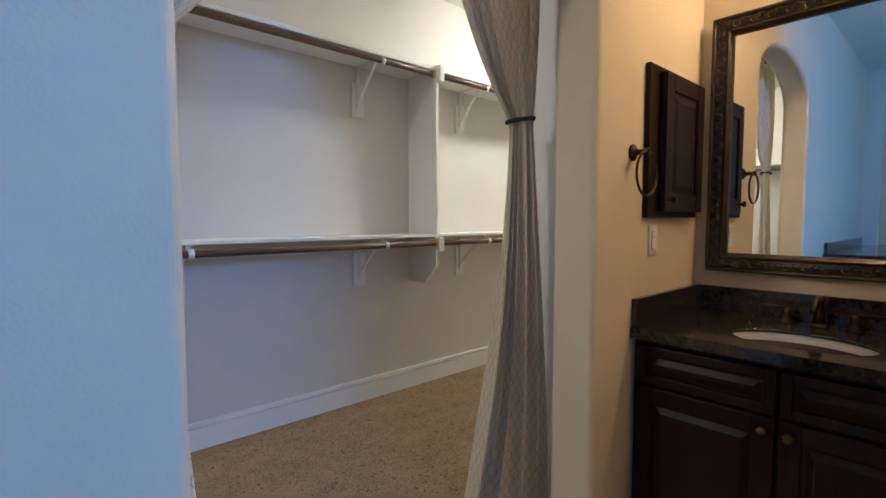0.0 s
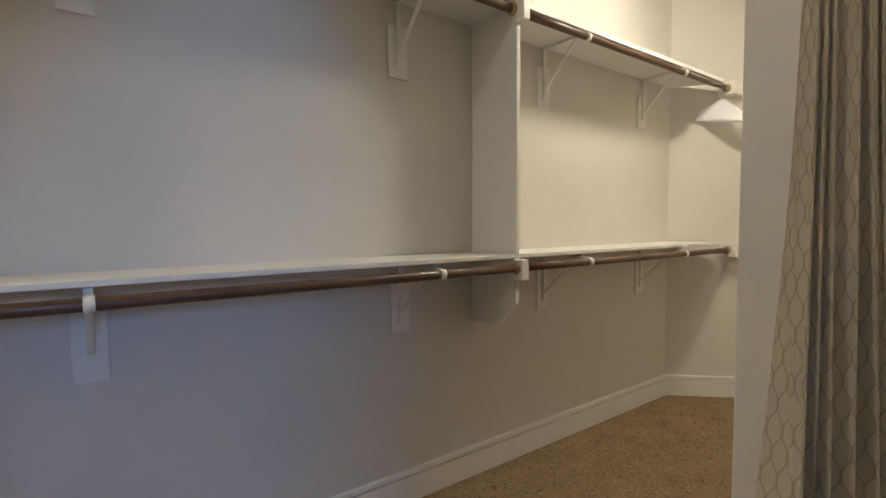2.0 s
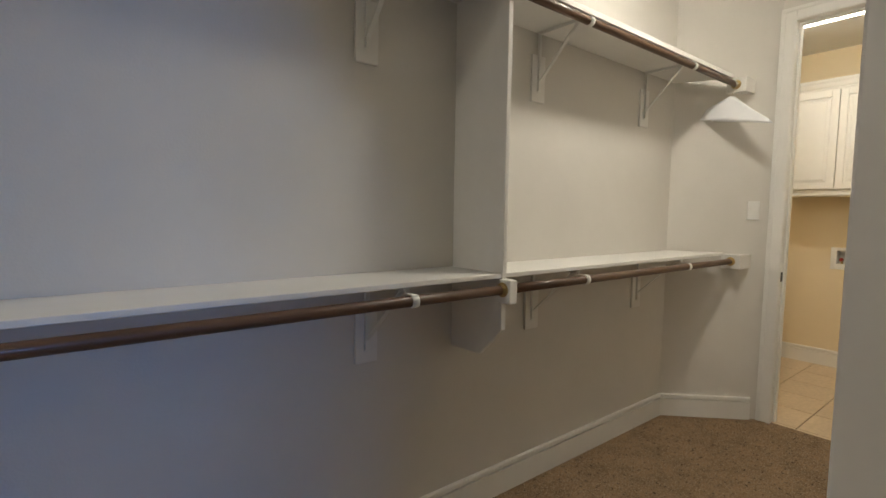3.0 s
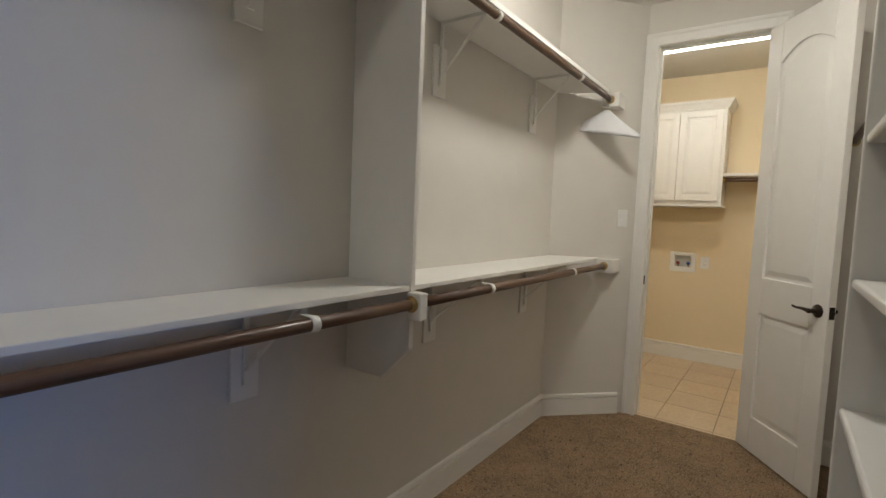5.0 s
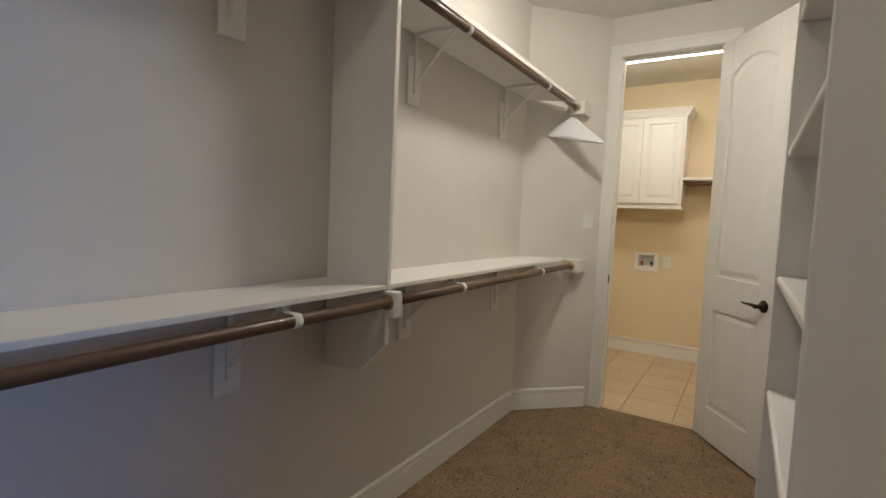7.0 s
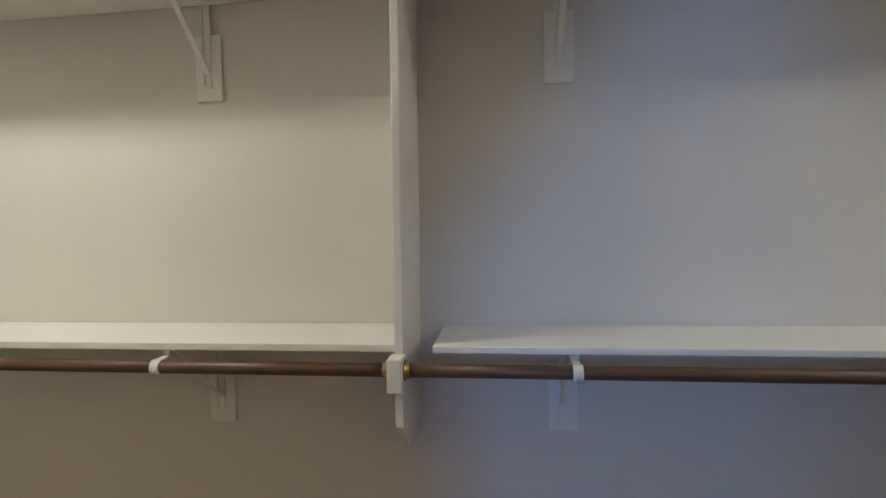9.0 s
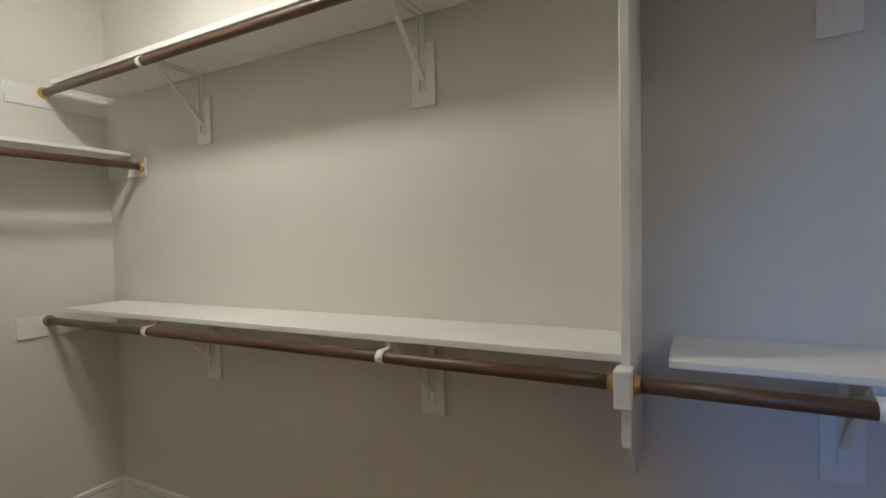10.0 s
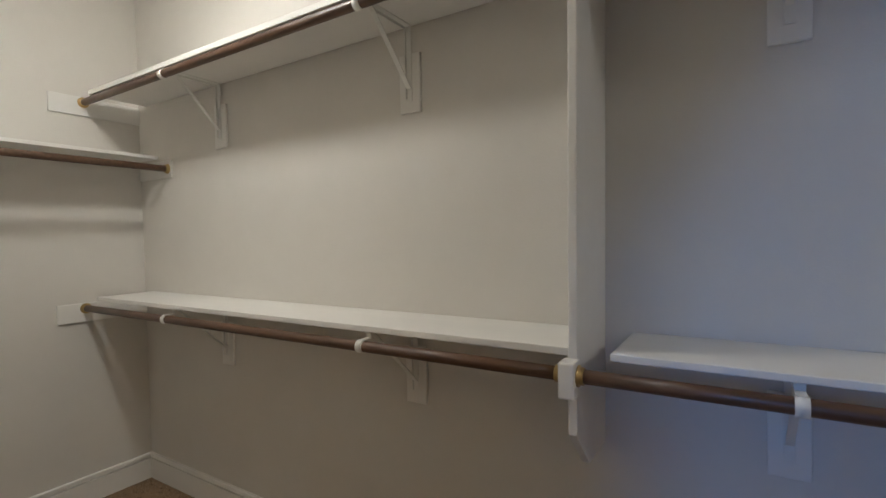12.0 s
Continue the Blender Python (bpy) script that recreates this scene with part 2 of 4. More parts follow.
# east wall with the laundry door
bm = wall_with_hole(BATH - 0.2, NORTH + 0.5, EAST, EAST + 0.115, CEIL, DOOR_R - 0.02, DOOR_L + 0.02, DOOR_H + 0.02, "x")
structure("wall_east", bm, CLOSET_WALL, "off-white closet end wall with the laundry doorway")

structure("ceiling_closet", bm_box(WEST - 0.1, EAST + 0.06, BATH + 0.05, NORTH + 0.1, CEIL, CEIL + 0.1), CEILING, "white textured closet ceiling", "ceiling")
structure("ceiling_bathroom", bm_box(-2.6, 2.5, -2.9, BATH + 0.05, CEIL, CEIL + 0.1), CEILING, "white textured bathroom ceiling", "ceiling")

# bathroom walls
structure("wall_vanity", bm_box(VANITY_WALL, VANITY_WALL + 0.12, -2.9, BATH, 0, CEIL), BATH_WALL, "beige painted wall behind the vanity mirror")
# unseen wall, added to cut the window's daylight off the right-hand curtain
structure("daylight_baffle", bm_box(0.94, 1.06, -2.75, -0.03, 0, CEIL, 0.012), BATH_WALL, "unseen beige wall added to keep window light off the right curtain")
structure("wall_bath_west", bm_box(-2.7, -2.58, -2.9, BATH + 0.1, 0, CEIL), BATH_WALL, "beige painted bathroom wall")
bm = holed_wall(-2.9, -2.75, -2.6, 2.45, 0, CEIL, -0.21, 0.71, 1.6, 2.5, "x")
structure("wall_bath_south", bm, BATH_WALL, "beige bathroom wall with a window")
win = tagged(new("window_1"), "white-framed bathroom window with obscure glass", "window", kind="structure")
for b in ((-0.21, 0.71, 1.6, 1.65), (-0.21, 0.71, 2.45, 2.5), (-0.21, -0.16, 1.65, 2.45), (0.66, 0.71, 1.65, 2.45), (0.23, 0.27, 1.65, 2.45)):
    part("window_frame", bm_box(b[0], b[1], -2.87, -2.81, b[2], b[3], 0.004), TRIM, win)
for x0 in (-0.16, 0.27):
    pane = part("pane", bm_box(x0, x0 + 0.39, -2.845, -2.839, 1.65, 2.45), GLASS, win)
    pane.visible_shadow = False
structure("ground", bm_box(-60, 60, -60, 60, -0.6, -0.5), GROUT, "bare ground outside the house", "ground")
# unseen slab added above the ceilings, closing the rooms to sun and sky
structure("roof", bm_box(-2.9, 7.2, -3.1, 4.3, CEIL + 0.12, CEIL + 0.2), CEILING, "unseen flat slab added over the rooms against sun and sky", "roof")


# baseboards
def baseboard(name, a, b, out, mat=TRIM, height=0.144, thick=0.016):
    """Along the floor from a to b (plan), standing out of the wall along out."""
    a, b, out = Vector((*a, 0)), Vector((*b, 0)), Vector((*out, 0)).normalized()
    prof = [(0, 0), (thick, 0), (thick, height - 0.0315), (thick - 0.0145, height - 0.031), (thick - 0.0145, height - 0.0225), (thick - 0.0005, height - 0.022), (thick - 0.0008, height - 0.005), (thick - 0.004, height - 0.001), (0.003, height), (0, height)]
    own = bmesh.new()
    rows = [[own.verts.new(p + out * d + Vector((0, 0, h))) for d, h in prof] for p in (a, b)]
    for i in range(len(prof)):
        j = (i + 1) % len(prof)
        own.faces.new((rows[0][i], rows[0][j], rows[1][j], rows[1][i]))
    own.faces.new(rows[0]), own.faces.new(rows[1])
    bmesh.ops.recalc_face_normals(own, faces=own.faces)
    return structure(name, own, mat, "tall white moulded baseboard", "baseboard")


baseboard("baseboard_north", (WEST, NORTH), (DIAG_A[0] + 0.005, NORTH), (0, -1))
baseboard("baseboard_northeast", on_diag(0.0, 0), on_diag(DL - 0.055, 0), (DN.x, DN.y))
baseboard("baseboard_west", (WEST, SOUTH), (WEST, NORTH - 0.016), (1, 0))
baseboard("baseboard_east", (EAST, BATH - 0.02), (EAST, DOOR_R - 0.09), (-1, 0))
baseboard("baseboard_south", (2.50, BATH - 0.02), (EAST - 0.016, BATH - 0.02), (0, 1))
baseboard("baseboard_south_west", (WEST + 0.016, SOUTH + 0.004), (OPEN_L - 0.06, SOUTH + 0.004), (0, 1))


# ---- closet shelving ----
ROD_LO, ROD_UP = (2.288, 1.028), (2.314, 2.104)      # y, z
SHELF_LO, SHELF_UP, SHELF_T, UPPER_T = 1.0848, 2.151, 0.0168, 0.0225   # tops, thicknesses
FRONT = 2.306
PANELS = (0.266, 2.195)
PANEL_LEAN = (0.011, 0.002)   # metres to the east for each metre above the lower rod
BRACKETS = (-1.535, -0.40, 0.716, 1.778, 2.672, 3.603)


def rosette(x, y, z, way, parent):
    part("rosette", bm_lathe([(0.027, 0), (0.027, 0.003), (0.024, 0.005), (0.0215, 0.007), (0.0215, 0.014), (0.019, 0.015)], (x, y, z), way), BRASS, parent, "round brass rod rosette")


def closet_rod(a, b, label):
    """A round rod between two points, a rosette at both ends."""
    a, b = Vector(a), Vector(b)
    rod = thing("closet_rod", a, label, "rod", "closet rods")
    part("pole", bm_tube([a + (b - a) * k / 6 for k in range(7)], 0.0175, 24), ROD, rod)
    rosette(*a, (b - a), rod)
    rosette(*b, (a - b), rod)
    return rod


def shelf(points, top, label, thick=SHELF_T):
    a, b, c, d = points
    ob = thing("closet_shelf", ((a[0] + c[0]) / 2, (a[1] + b[1]) / 2, top - thick), label, "shelf", "closet shelves")
    part("board", bm_prism([a, (b[0], b[1] + 0.006), (c[0], c[1] + 0.006), d], top - thick, top, "z", 0.0012), SHELF, ob)
    part("front_edge", bm_box(b[0], c[0], b[1], b[1] + 0.0057, top - thick - 0.0006, top + 0.0005, 0.0024), SHELF, ob, "smooth white edge band")
    return ob


for top, tag in ((SHELF_LO, "lower"), (SHELF_UP, "upper")):
    back, gap, thick = NORTH - 0.003, 0.088, SHELF_T if tag == "lower" else UPPER_T
    west_up = 0.0042 if tag == "lower" else 0.0     # the west shelf sits a little higher and is thicker
    p0, p1 = (p + k * (top - ROD_LO[1]) for p, k in zip(PANELS, PANEL_LEAN))
    shelf([(WEST + 0.09, back), (WEST + 0.09, FRONT), (p0 - 0.0108, FRONT), (p0 - 0.0108, back)], top + west_up, "white painted %s shelf against the closet wall" % tag, thick + 0.6 * west_up)
    left = p0 + (gap if tag == "lower" else 0.0108)
    shelf([(left, back), (left, FRONT), (p1 - 0.0108, FRONT), (p1 - 0.0108, back)], top, "white painted %s shelf between two upright panels" % tag, thick)
    shelf([(p1 + 0.0108, back), (p1 + 0.0108, FRONT), (4.10, FRONT), (3.96, back)], top, "white painted %s shelf beside the diagonal wall" % tag, thick)

for px, slope in zip(PANELS, PANEL_LEAN):
    def leant(bm):
        for v in bm.verts:
            v.co.x += slope * (v.co.z - ROD_LO[1])
        return bm
    ob = thing("upright_panel", (px, NORTH, 0.754), "white painted upright shelf panel with a clipped lower corner", "shelf panel", "upright panels")
    part("board", leant(bm_prism([(NORTH - 0.001, 0.754), (2.419, 0.757), (FRONT - 0.0042, 0.874), (FRONT - 0.0042, SHELF_UP + 0.001), (NORTH - 0.001, SHELF_UP + 0.001)], px - 0.010, px + 0.010, "x", 0.0015)), SHELF, ob)
    part("nosing", leant(bm_box(px - 0.0115, px + 0.0115, FRONT - 0.004, FRONT + 0.0038, 0.879, SHELF_UP - 0.02, 0.0037, 4)), SHELF, ob, "rounded white edge strip")
    for y, z in (ROD_LO, ROD_UP):
        blk = mesh_object("rod_block", leant(bm_box(px - 0.022, px + 0.018, ROD_LO[0] - 0.035, FRONT + 0.0035, z - 0.052, z + 0.037 if z < 1.5 else z + 0.052, 0.005)), SHELF)
        tagged(blk, "white painted wood block that carries the rods on the upright panel", "wood block", "rod blocks")

# wedge blocks that carry the rods on the diagonal wall, cleats on the end wall
for y, z in (ROD_LO, ROD_UP):
    s = lambda yy: (DIAG_A[1] - yy) / (DIAG_A[1] - DIAG_B[1]) * (DIAG_B[0] - DIAG_A[0]) + DIAG_A[0]
    y0, y1 = y - 0.055, y + 0.055
    blk = mesh_object("rod_wedge", bm_prism([(4.168, y1), (4.168, y0), (s(y0) - 0.001, y0), (s(y1) - 0.001, y1)], z - 0.045, z + 0.042, "z", 0.003), SHELF)
    tagged(blk, "white painted wedge block that carries a rod on the diagonal wall", "wood block", "rod wedges")
    blk = mesh_object("cleat", bm_box(WEST + 0.0005, WEST + 0.011, 2.162, NORTH - 0.0005, z - 0.070, z + 0.028, 0.002), SHELF)
    tagged(blk, "white painted cleat board on the end wall", "cleat", "cleats")

for (y, z), tag in ((ROD_LO, "lower"), (ROD_UP, "upper")):
    p0, p1 = (p + k * (z - ROD_LO[1]) for p, k in zip(PANELS, PANEL_LEAN))
    xs = (WEST + 0.011, p0 - 0.022, p0 + 0.018, p1 - 0.022, p1 + 0.018, 4.168)
    for i in (0, 2, 4):
        closet_rod((xs[i] + 0.0005, y, z), (xs[i + 1] - 0.0005, y, z), "brown stained round rod under the %s shelf with brass rosettes" % tag)


def shelf_bracket(x, top, rod):
    """A steel shelf-and-rod bracket on a wooden backing plate, under a shelf with its underside at top."""
    ry, rz = rod
    br = thing("shelf_bracket", (x, NORTH, top), "white steel shelf and rod bracket on a painted backing plate", "bracket", "shelf brackets")
    base = top - 0.312
    part("backing_plate", bm_box(x - 0.045, x + 0.045, NORTH - 0.013, NORTH - 0.0005, base, base + 0.212, 0.003), SHELF, br)
    yb = NORTH - 0.0135
    bm = bm_box(x - 0.012, x + 0.012, yb - 0.003, yb, top - 0.270, top - 0.001, 0.001)
    bm_box(x - 0.012, x - 0.009, yb - 0.012, yb - 0.003, top - 0.262, top - 0.01, bm=bm)
    part("upright_leg", bm, BRACKET, br)
    bm = bm_box(x - 0.012, x + 0.012, ry + 0.028, yb - 0.003, top - 0.004, top - 0.0006, 0.001)
    bm_box(x - 0.012, x - 0.009, ry + 0.04, yb - 0.004, top - 0.014, top - 0.004, bm=bm)
    part("shelf_arm", bm, BRACKET, br)
    a, b = Vector((x, yb - 0.004, top - 0.225)), Vector((x, ry + 0.055, top - 0.008))
    own = bmesh.new()
    n = (b - a).normalized()
    up = Vector((1, 0, 0)).cross(n)
    for o in (0, 1):
        w = Vector((0.009, 0, 0))
        vs = []
        for p in (a, b):
            for sx in (-1, 1):
                for su in (0.0, 0.004):
                    vs.append(own.verts.new(p + sx * w + up * (su - 0.002)))
        if o == 0:
            bmesh.ops.convex_hull(own, input=vs)
    part("brace", own, BRACKET, br)
    # hook round the rod
    own = bmesh.new()
    w, rows = 0.0122, []
    for k in range(13):
        a = radians(-88 + 15.5 * k)
        for r in (0.0182, 0.0212):
            rows.append([own.verts.new((x + sx * w, ry - r * math.cos(a), rz - r * math.sin(a) * 1.0)) for sx in (-1, 1)])
    for k in range(12):
        i0, o0, i1, o1 = rows[2 * k], rows[2 * k + 1], rows[2 * k + 2], rows[2 * k + 3]
        own.faces.new((o0[0], o0[1], o1[1], o1[0])).smooth = True
        own.faces.new((i0[0], i1[0], i1[1], i0[1])).smooth = True
        own.faces.new((i0[0], o0[0], o1[0], i1[0])), own.faces.new((i0[1], i1[1], o1[1], o0[1]))
    own.faces.new((rows[0][0], rows[0][1], rows[1][1], rows[1][0])), own.faces.new((rows[-1][0], rows[-2][0], rows[-2][1], rows[-1][1]))
    bmesh.ops.recalc_face_normals(own, faces=own.faces)
    bm_box(x - 0.010, x + 0.010, ry + 0.001, ry + 0.036, rz + 0.0184, rz + 0.0208, 0.0008, bm=own)
    if top - rz > 0.028:
        bm_box(x - 0.010, x + 0.010, ry + 0.0335, ry + 0.036, rz + 0.0209, top - 0.0042, 0.0008, bm=own)
    part("rod_hook", own, BRACKET, br, "white steel hook round the rod")
    return br


for x in BRACKETS:
    shelf_bracket(x, SHELF_LO - SHELF_T, ROD_LO)
    shelf_bracket(x, SHELF_UP - UPPER_T, ROD_UP)

# shelf and rod along the end wall
shelf([(WEST + 0.001, SOUTH + 0.01), (-2.045, SOUTH + 0.01), (-2.045, NORTH - 0.05), (WEST + 0.001, NORTH - 0.05)], 1.828, "white painted single shelf along the closet end wall")
ob = tagged(mesh_object("cleat", bm_box(WEST + 0.0115, -1.985, NORTH - 0.0125, NORTH - 0.0005, 1.715, 1.808, 0.002), SHELF), "white painted cleat under the end shelf", "cleat", "cleats")
closet_rod((-2.014, SOUTH + 0.0045, 1.761), (-2.014, NORTH - 0.013, 1.761), "brown stained round rod along the closet end wall")

# shelf tower beside the opening
TOWER = (1.615, 2.360)
tower = thing("shelf_tower", (1.95, 1.1, 0), "tall white painted open shelf tower with rounded shelf fronts", "shelf unit")
for x0 in TOWER:
    bm = bm_box(x0, x0 + 0.024, SOUTH + 0.0045, 1.211, 0.0, 2.32, 0.004)
    part("side_panel", bm, SHELF, tower)
for z in (0.07, 0.355, 0.64, 0.928, 1.215, 1.528, 1.850, 2.13):
    bm = bm_box(TOWER[0] + 0.0245, TOWER[1] - 0.0005, SOUTH + 0.0045, 1.207, z - 0.022, z, 0.007, 3)
    part("shelf_board", bm, SHELF, tower)
closet_rod((TOWER[1] + 0.0245, 1.066, 1.806), (EAST - 0.0005, 1.066, 1.806), "brown stained round rod between the shelf tower and the end wall")

# ceiling lights of the closet: shallow flush domes
for x in (-1.08, 3.0):
    lamp = thing("ceiling_light", (x, 1.76, CEIL), "round white flush ceiling light with a glowing shallow dome", "ceiling light", "closet ceiling lights")
    part("trim_ring", bm_lathe([(0.130, -0.0005), (0.150, -0.0005), (0.152, -0.010), (0.146, -0.020), (0.136, -0.023), (0.131, -0.020)], (x, 1.76, CEIL), (0, 0, 1), 48), TRIM, lamp)
    part("diffuser", bm_lathe([(0.129, -0.015), (0.128, -0.030), (0.120, -0.050), (0.100, -0.068), (0.065, -0.082), (0.025, -0.088)], (x, 1.76, CEIL), (0, 0, 1), 48), DIFFUSER, lamp, "glowing opal glass dome")

# ---- laundry doorway and door ----
casing = tagged(new("door_casing"), "white moulded casing round the laundry doorway", "door casing", kind="structure")


W = 0.082
for y0, y1, z0, z1 in ((DOOR_L, DOOR_L + W, 0, DOOR_H + W), (DOOR_R - W, DOOR_R, 0, DOOR_H + W), (DOOR_R, DOOR_L, DOOR_H, DOOR_H + W)):
    bm = bm_box(EAST - 0.014, EAST - 0.0005, y0, y1, z0, z1, 0.003)
    part("casing_board", bm, TRIM, casing)
    if z0:
        bm = bm_box(EAST - 0.022, EAST - 0.0142, y0 - W + 0.004, y1 + W - 0.004, z1 - 0.026, z1 - 0.002, 0.0035)
        bm_box(EAST - 0.018, EAST - 0.0142, y0 - 0.016, y1 + 0.016, z0 + 0.004, z0 + 0.016, 0.002, bm=bm)
    else:
        o0, o1 = (y1 - 0.026, y1 - 0.002) if y0 >= DOOR_L else (y0 + 0.002, y0 + 0.026)
        i0, i1 = (y0 + 0.004, y0 + 0.016) if y0 >= DOOR_L else (y1 - 0.016, y1 - 0.004)
        bm = bm_box(EAST - 0.022, EAST - 0.0142, o0, o1, z0, z1 - 0.027, 0.0035)
        bm_box(EAST - 0.018, EAST - 0.0142, i0, i1, z0, DOOR_H + 0.003, 0.002, bm=bm)
    part("casing_moulding", bm, TRIM, casing)
for b in ((DOOR_L, DOOR_L + 0.0195, 0, DOOR_H + 0.0195), (DOOR_R - 0.0195, DOOR_R, 0, DOOR_H + 0.0195), (DOOR_R, DOOR_L, DOOR_H, DOOR_H + 0.0195)):
    part("jamb", bm_box(EAST - 0.0003, EAST + 0.119, b[0], b[1], b[2], b[3], 0.001), TRIM, casing)
for b in ((DOOR_L - 0.012, DOOR_L - 0.0002, 0, DOOR_H), (DOOR_R + 0.0002, DOOR_R + 0.012, 0, DOOR_H), (DOOR_R + 0.012, DOOR_L - 0.012, DOOR_H - 0.012, DOOR_H - 0.0002)):
    part("door_stop", bm_box(EAST + 0.04, EAST + 0.075, b[0], b[1], b[2], b[3], 0.002), TRIM, casing)
part("strike_plate", bm_box(EAST + 0.004, EAST + 0.034, DOOR_L - 0.002, DOOR_L + 0.0005, 0.905, 0.965, 0.0008), BLACK_IRON, casing, "dark bronze strike plate")

# the leaf is built closed from the hinge (local origin) along +x, then swung open
HINGE, LATCH = Vector((EAST - 0.012, DOOR_R + 0.006, 0.012)), Vector((3.908, 1.130, 0.012))
LW, LH, T = 0.605, 2.450, 0.0175
door = tagged(new("door_1"), "white two-panel arch-top interior door standing open on the carpet", "door")
ST = 0.113
part("stile", bm_box(0, ST, -T, T, 0, LH, 0.0025), TRIM, door)
part("stile", bm_box(LW - ST, LW, -T, T, 0, LH, 0.0025), TRIM, door)
part("rail", bm_box(ST, LW - ST, -T, T, 0, 0.205, 0.0025), TRIM, door)
part("rail", bm_box(ST, LW - ST, -T, T, 0.815, 1.025, 0.0025), TRIM, door)
arch_pts = [(ST, LH), (ST, 2.225)]
for k in range(1, 16):
    a = k / 16
    arch_pts.append((ST + (LW - 2 * ST) * a, 2.225 + 0.075 * (1 - (2 * a - 1) ** 2)))
arch_pts += [(LW - ST, 2.225), (LW - ST, LH)]
part("rail", bm_prism(arch_pts, -T, T, "y", 0.0025, None, 1), TRIM, door)


def raised_panel(pts_at):
    """A panel with a bevelled raised field on both faces; pts_at(inset) gives its outline."""
    own = bm_prism(pts_at(-0.002), -0.006, 0.006, "y")
    for sgn in (-1, 1):
        rows = []
        for inset, d in ((0.010, 0.0062), (0.016, 0.0066), (0.042, 0.0135), (0.044, 0.0137)):
            rows.append([own.verts.new((x, sgn * d, z)) for x, z in pts_at(inset)])
        for a, b in zip(rows, rows[1:]):
            for i in range(len(a)):
                j = (i + 1) % len(a)
                own.faces.new((a[i], a[j], b[j], b[i]))
        own.faces.new(rows[-1])
    bmesh.ops.recalc_face_normals(own, faces=own.faces)
    return own


def low_panel(i):
    return [(ST + i, 0.205 + i), (LW - ST - i, 0.205 + i), (LW - ST - i, 0.815 - i), (ST + i, 0.815 - i)]


def high_panel(i):
    pts = [(ST + i, 1.025 + i), (LW - ST - i, 1.025 + i), (LW - ST - i, 2.225 - i)]
    for k in range(1, 12):
        a = 1 - k / 12
        pts.append((ST + i + (LW - 2 * ST - 2 * i) * a, 2.225 - i + 0.075 * (1 - (2 * a - 1) ** 2)))
    return pts + [(ST + i, 2.225 - i)]


part("panel", raised_panel(low_panel), TRIM, door)
part("panel", raised_panel(high_panel), TRIM, door)
KX, KZ = LW - 0.062, 0.915
for sgn in (-1, 1):
    h = part("door_handle", bm_lathe([(0.033, 0), (0.033, 0.004), (0.028, 0.010), (0.016, 0.013), (0.0115, 0.02), (0.0115, 0.042), (0.013, 0.05), (0.009, 0.056)], (KX, sgn * (T + 0.0003), KZ), (0, sgn, 0)), BLACK_IRON, door, "dark bronze lever handle")
    y = sgn * (T + 0.046)
    part("lever", bm_tube([(KX, y, KZ), (KX - 0.02, y, KZ + 0.002), (KX - 0.05, y, KZ + 0.004), (KX - 0.08, y, KZ + 0.001), (KX - 0.105, y, KZ + 0.004), (KX - 0.115, y, KZ + 0.008)], [0.009, 0.0095, 0.008, 0.0062, 0.0055, 0.0035], 12), BLACK_IRON, h)
part("latch_plate", bm_box(LW - 0.0003, LW + 0.0015, -0.013, 0.013, KZ - 0.03, KZ + 0.03, 0.0005), BLACK_IRON, door, "dark bronze latch plate")
part("latch_bolt", bm_box(LW + 0.0015, LW + 0.012, -0.007, 0.007, KZ - 0.01, KZ + 0.01, 0.003), BLACK_IRON, door)
for hz in (0.2, 1.2, 2.2):
    part("hinge", bm_tube([(-0.006, T + 0.004, hz - 0.045), (-0.006, T + 0.004, hz + 0.045)], 0.006, 12), BLACK_IRON, door, "dark bronze hinge")
way = LATCH - HINGE
door.matrix_world = Matrix.Translation(HINGE) @ Matrix.Rotation(math.atan2(way.y, way.x), 4, "Z")


# ---- switch plates and outlets ----
def wall_plate(name, m, label, rockers=1, outlet=False, category="light switch"):
    """A wall plate in local x (across), z (up), facing -y, set by m."""
    ob = thing(name, (0, 0, 0), label, category)
    part("plate", bm_box(-0.037, 0.037, -0.006, -0.0005, -0.058, 0.058, 0.003), PLASTIC, ob)
    if outlet:
        for dz in (-0.019, 0.019):
            s = part("socket", bm_lathe([(0.0165, 0), (0.0165, 0.002), (0.015, 0.0025)], (0, -0.006, dz), (0, -1, 0), 20), PLASTIC, ob)
            for dx in (-0.006, 0.006):
                # dark raised bars paint the shade inside the socket's holes
                part("slot", bm_box(dx - 0.0012, dx + 0.0012, -0.0092, -0.0086, dz - 0.004, dz + 0.005), DARK, s)
    elif rockers == 2:
        # no real gap: a dark sheet on the plate paints its shade
        part("opening", bm_box(-0.0175, 0.0175, -0.0066, -0.0061, -0.034, 0.034), DARK, ob, "dark sheet painted as the shaded gap round the switches")
        part("rocker", bm_box(-0.0162, 0.0162, -0.0095, -0.0067, 0.0125, 0.0328, 0.0012), PLASTIC, ob)
        part("rocker", bm_box(-0.0162, 0.0162, -0.0095, -0.0067, -0.0328, 0.0110, 0.0012), PLASTIC, ob)
    else:
        part("rocker", bm_prism([(-0.006, -0.033), (-0.0085, -0.033), (-0.0072, 0.0), (-0.0105, 0.033), (-0.006, 0.033)], -0.0165, 0.0165, "x", 0.0006), PLASTIC, ob)
    for dz in (-0.048, 0.048):
        part("screw", bm_lathe([(0.003, 0), (0.0025, 0.001)], (0, -0.006, dz), (0, -1, 0), 10), PLASTIC, ob)
    ob.matrix_world = m
    return ob


c = on_diag(DL * 0.83, 0.0)
ang = math.degrees(math.atan2(DU.y, DU.x))
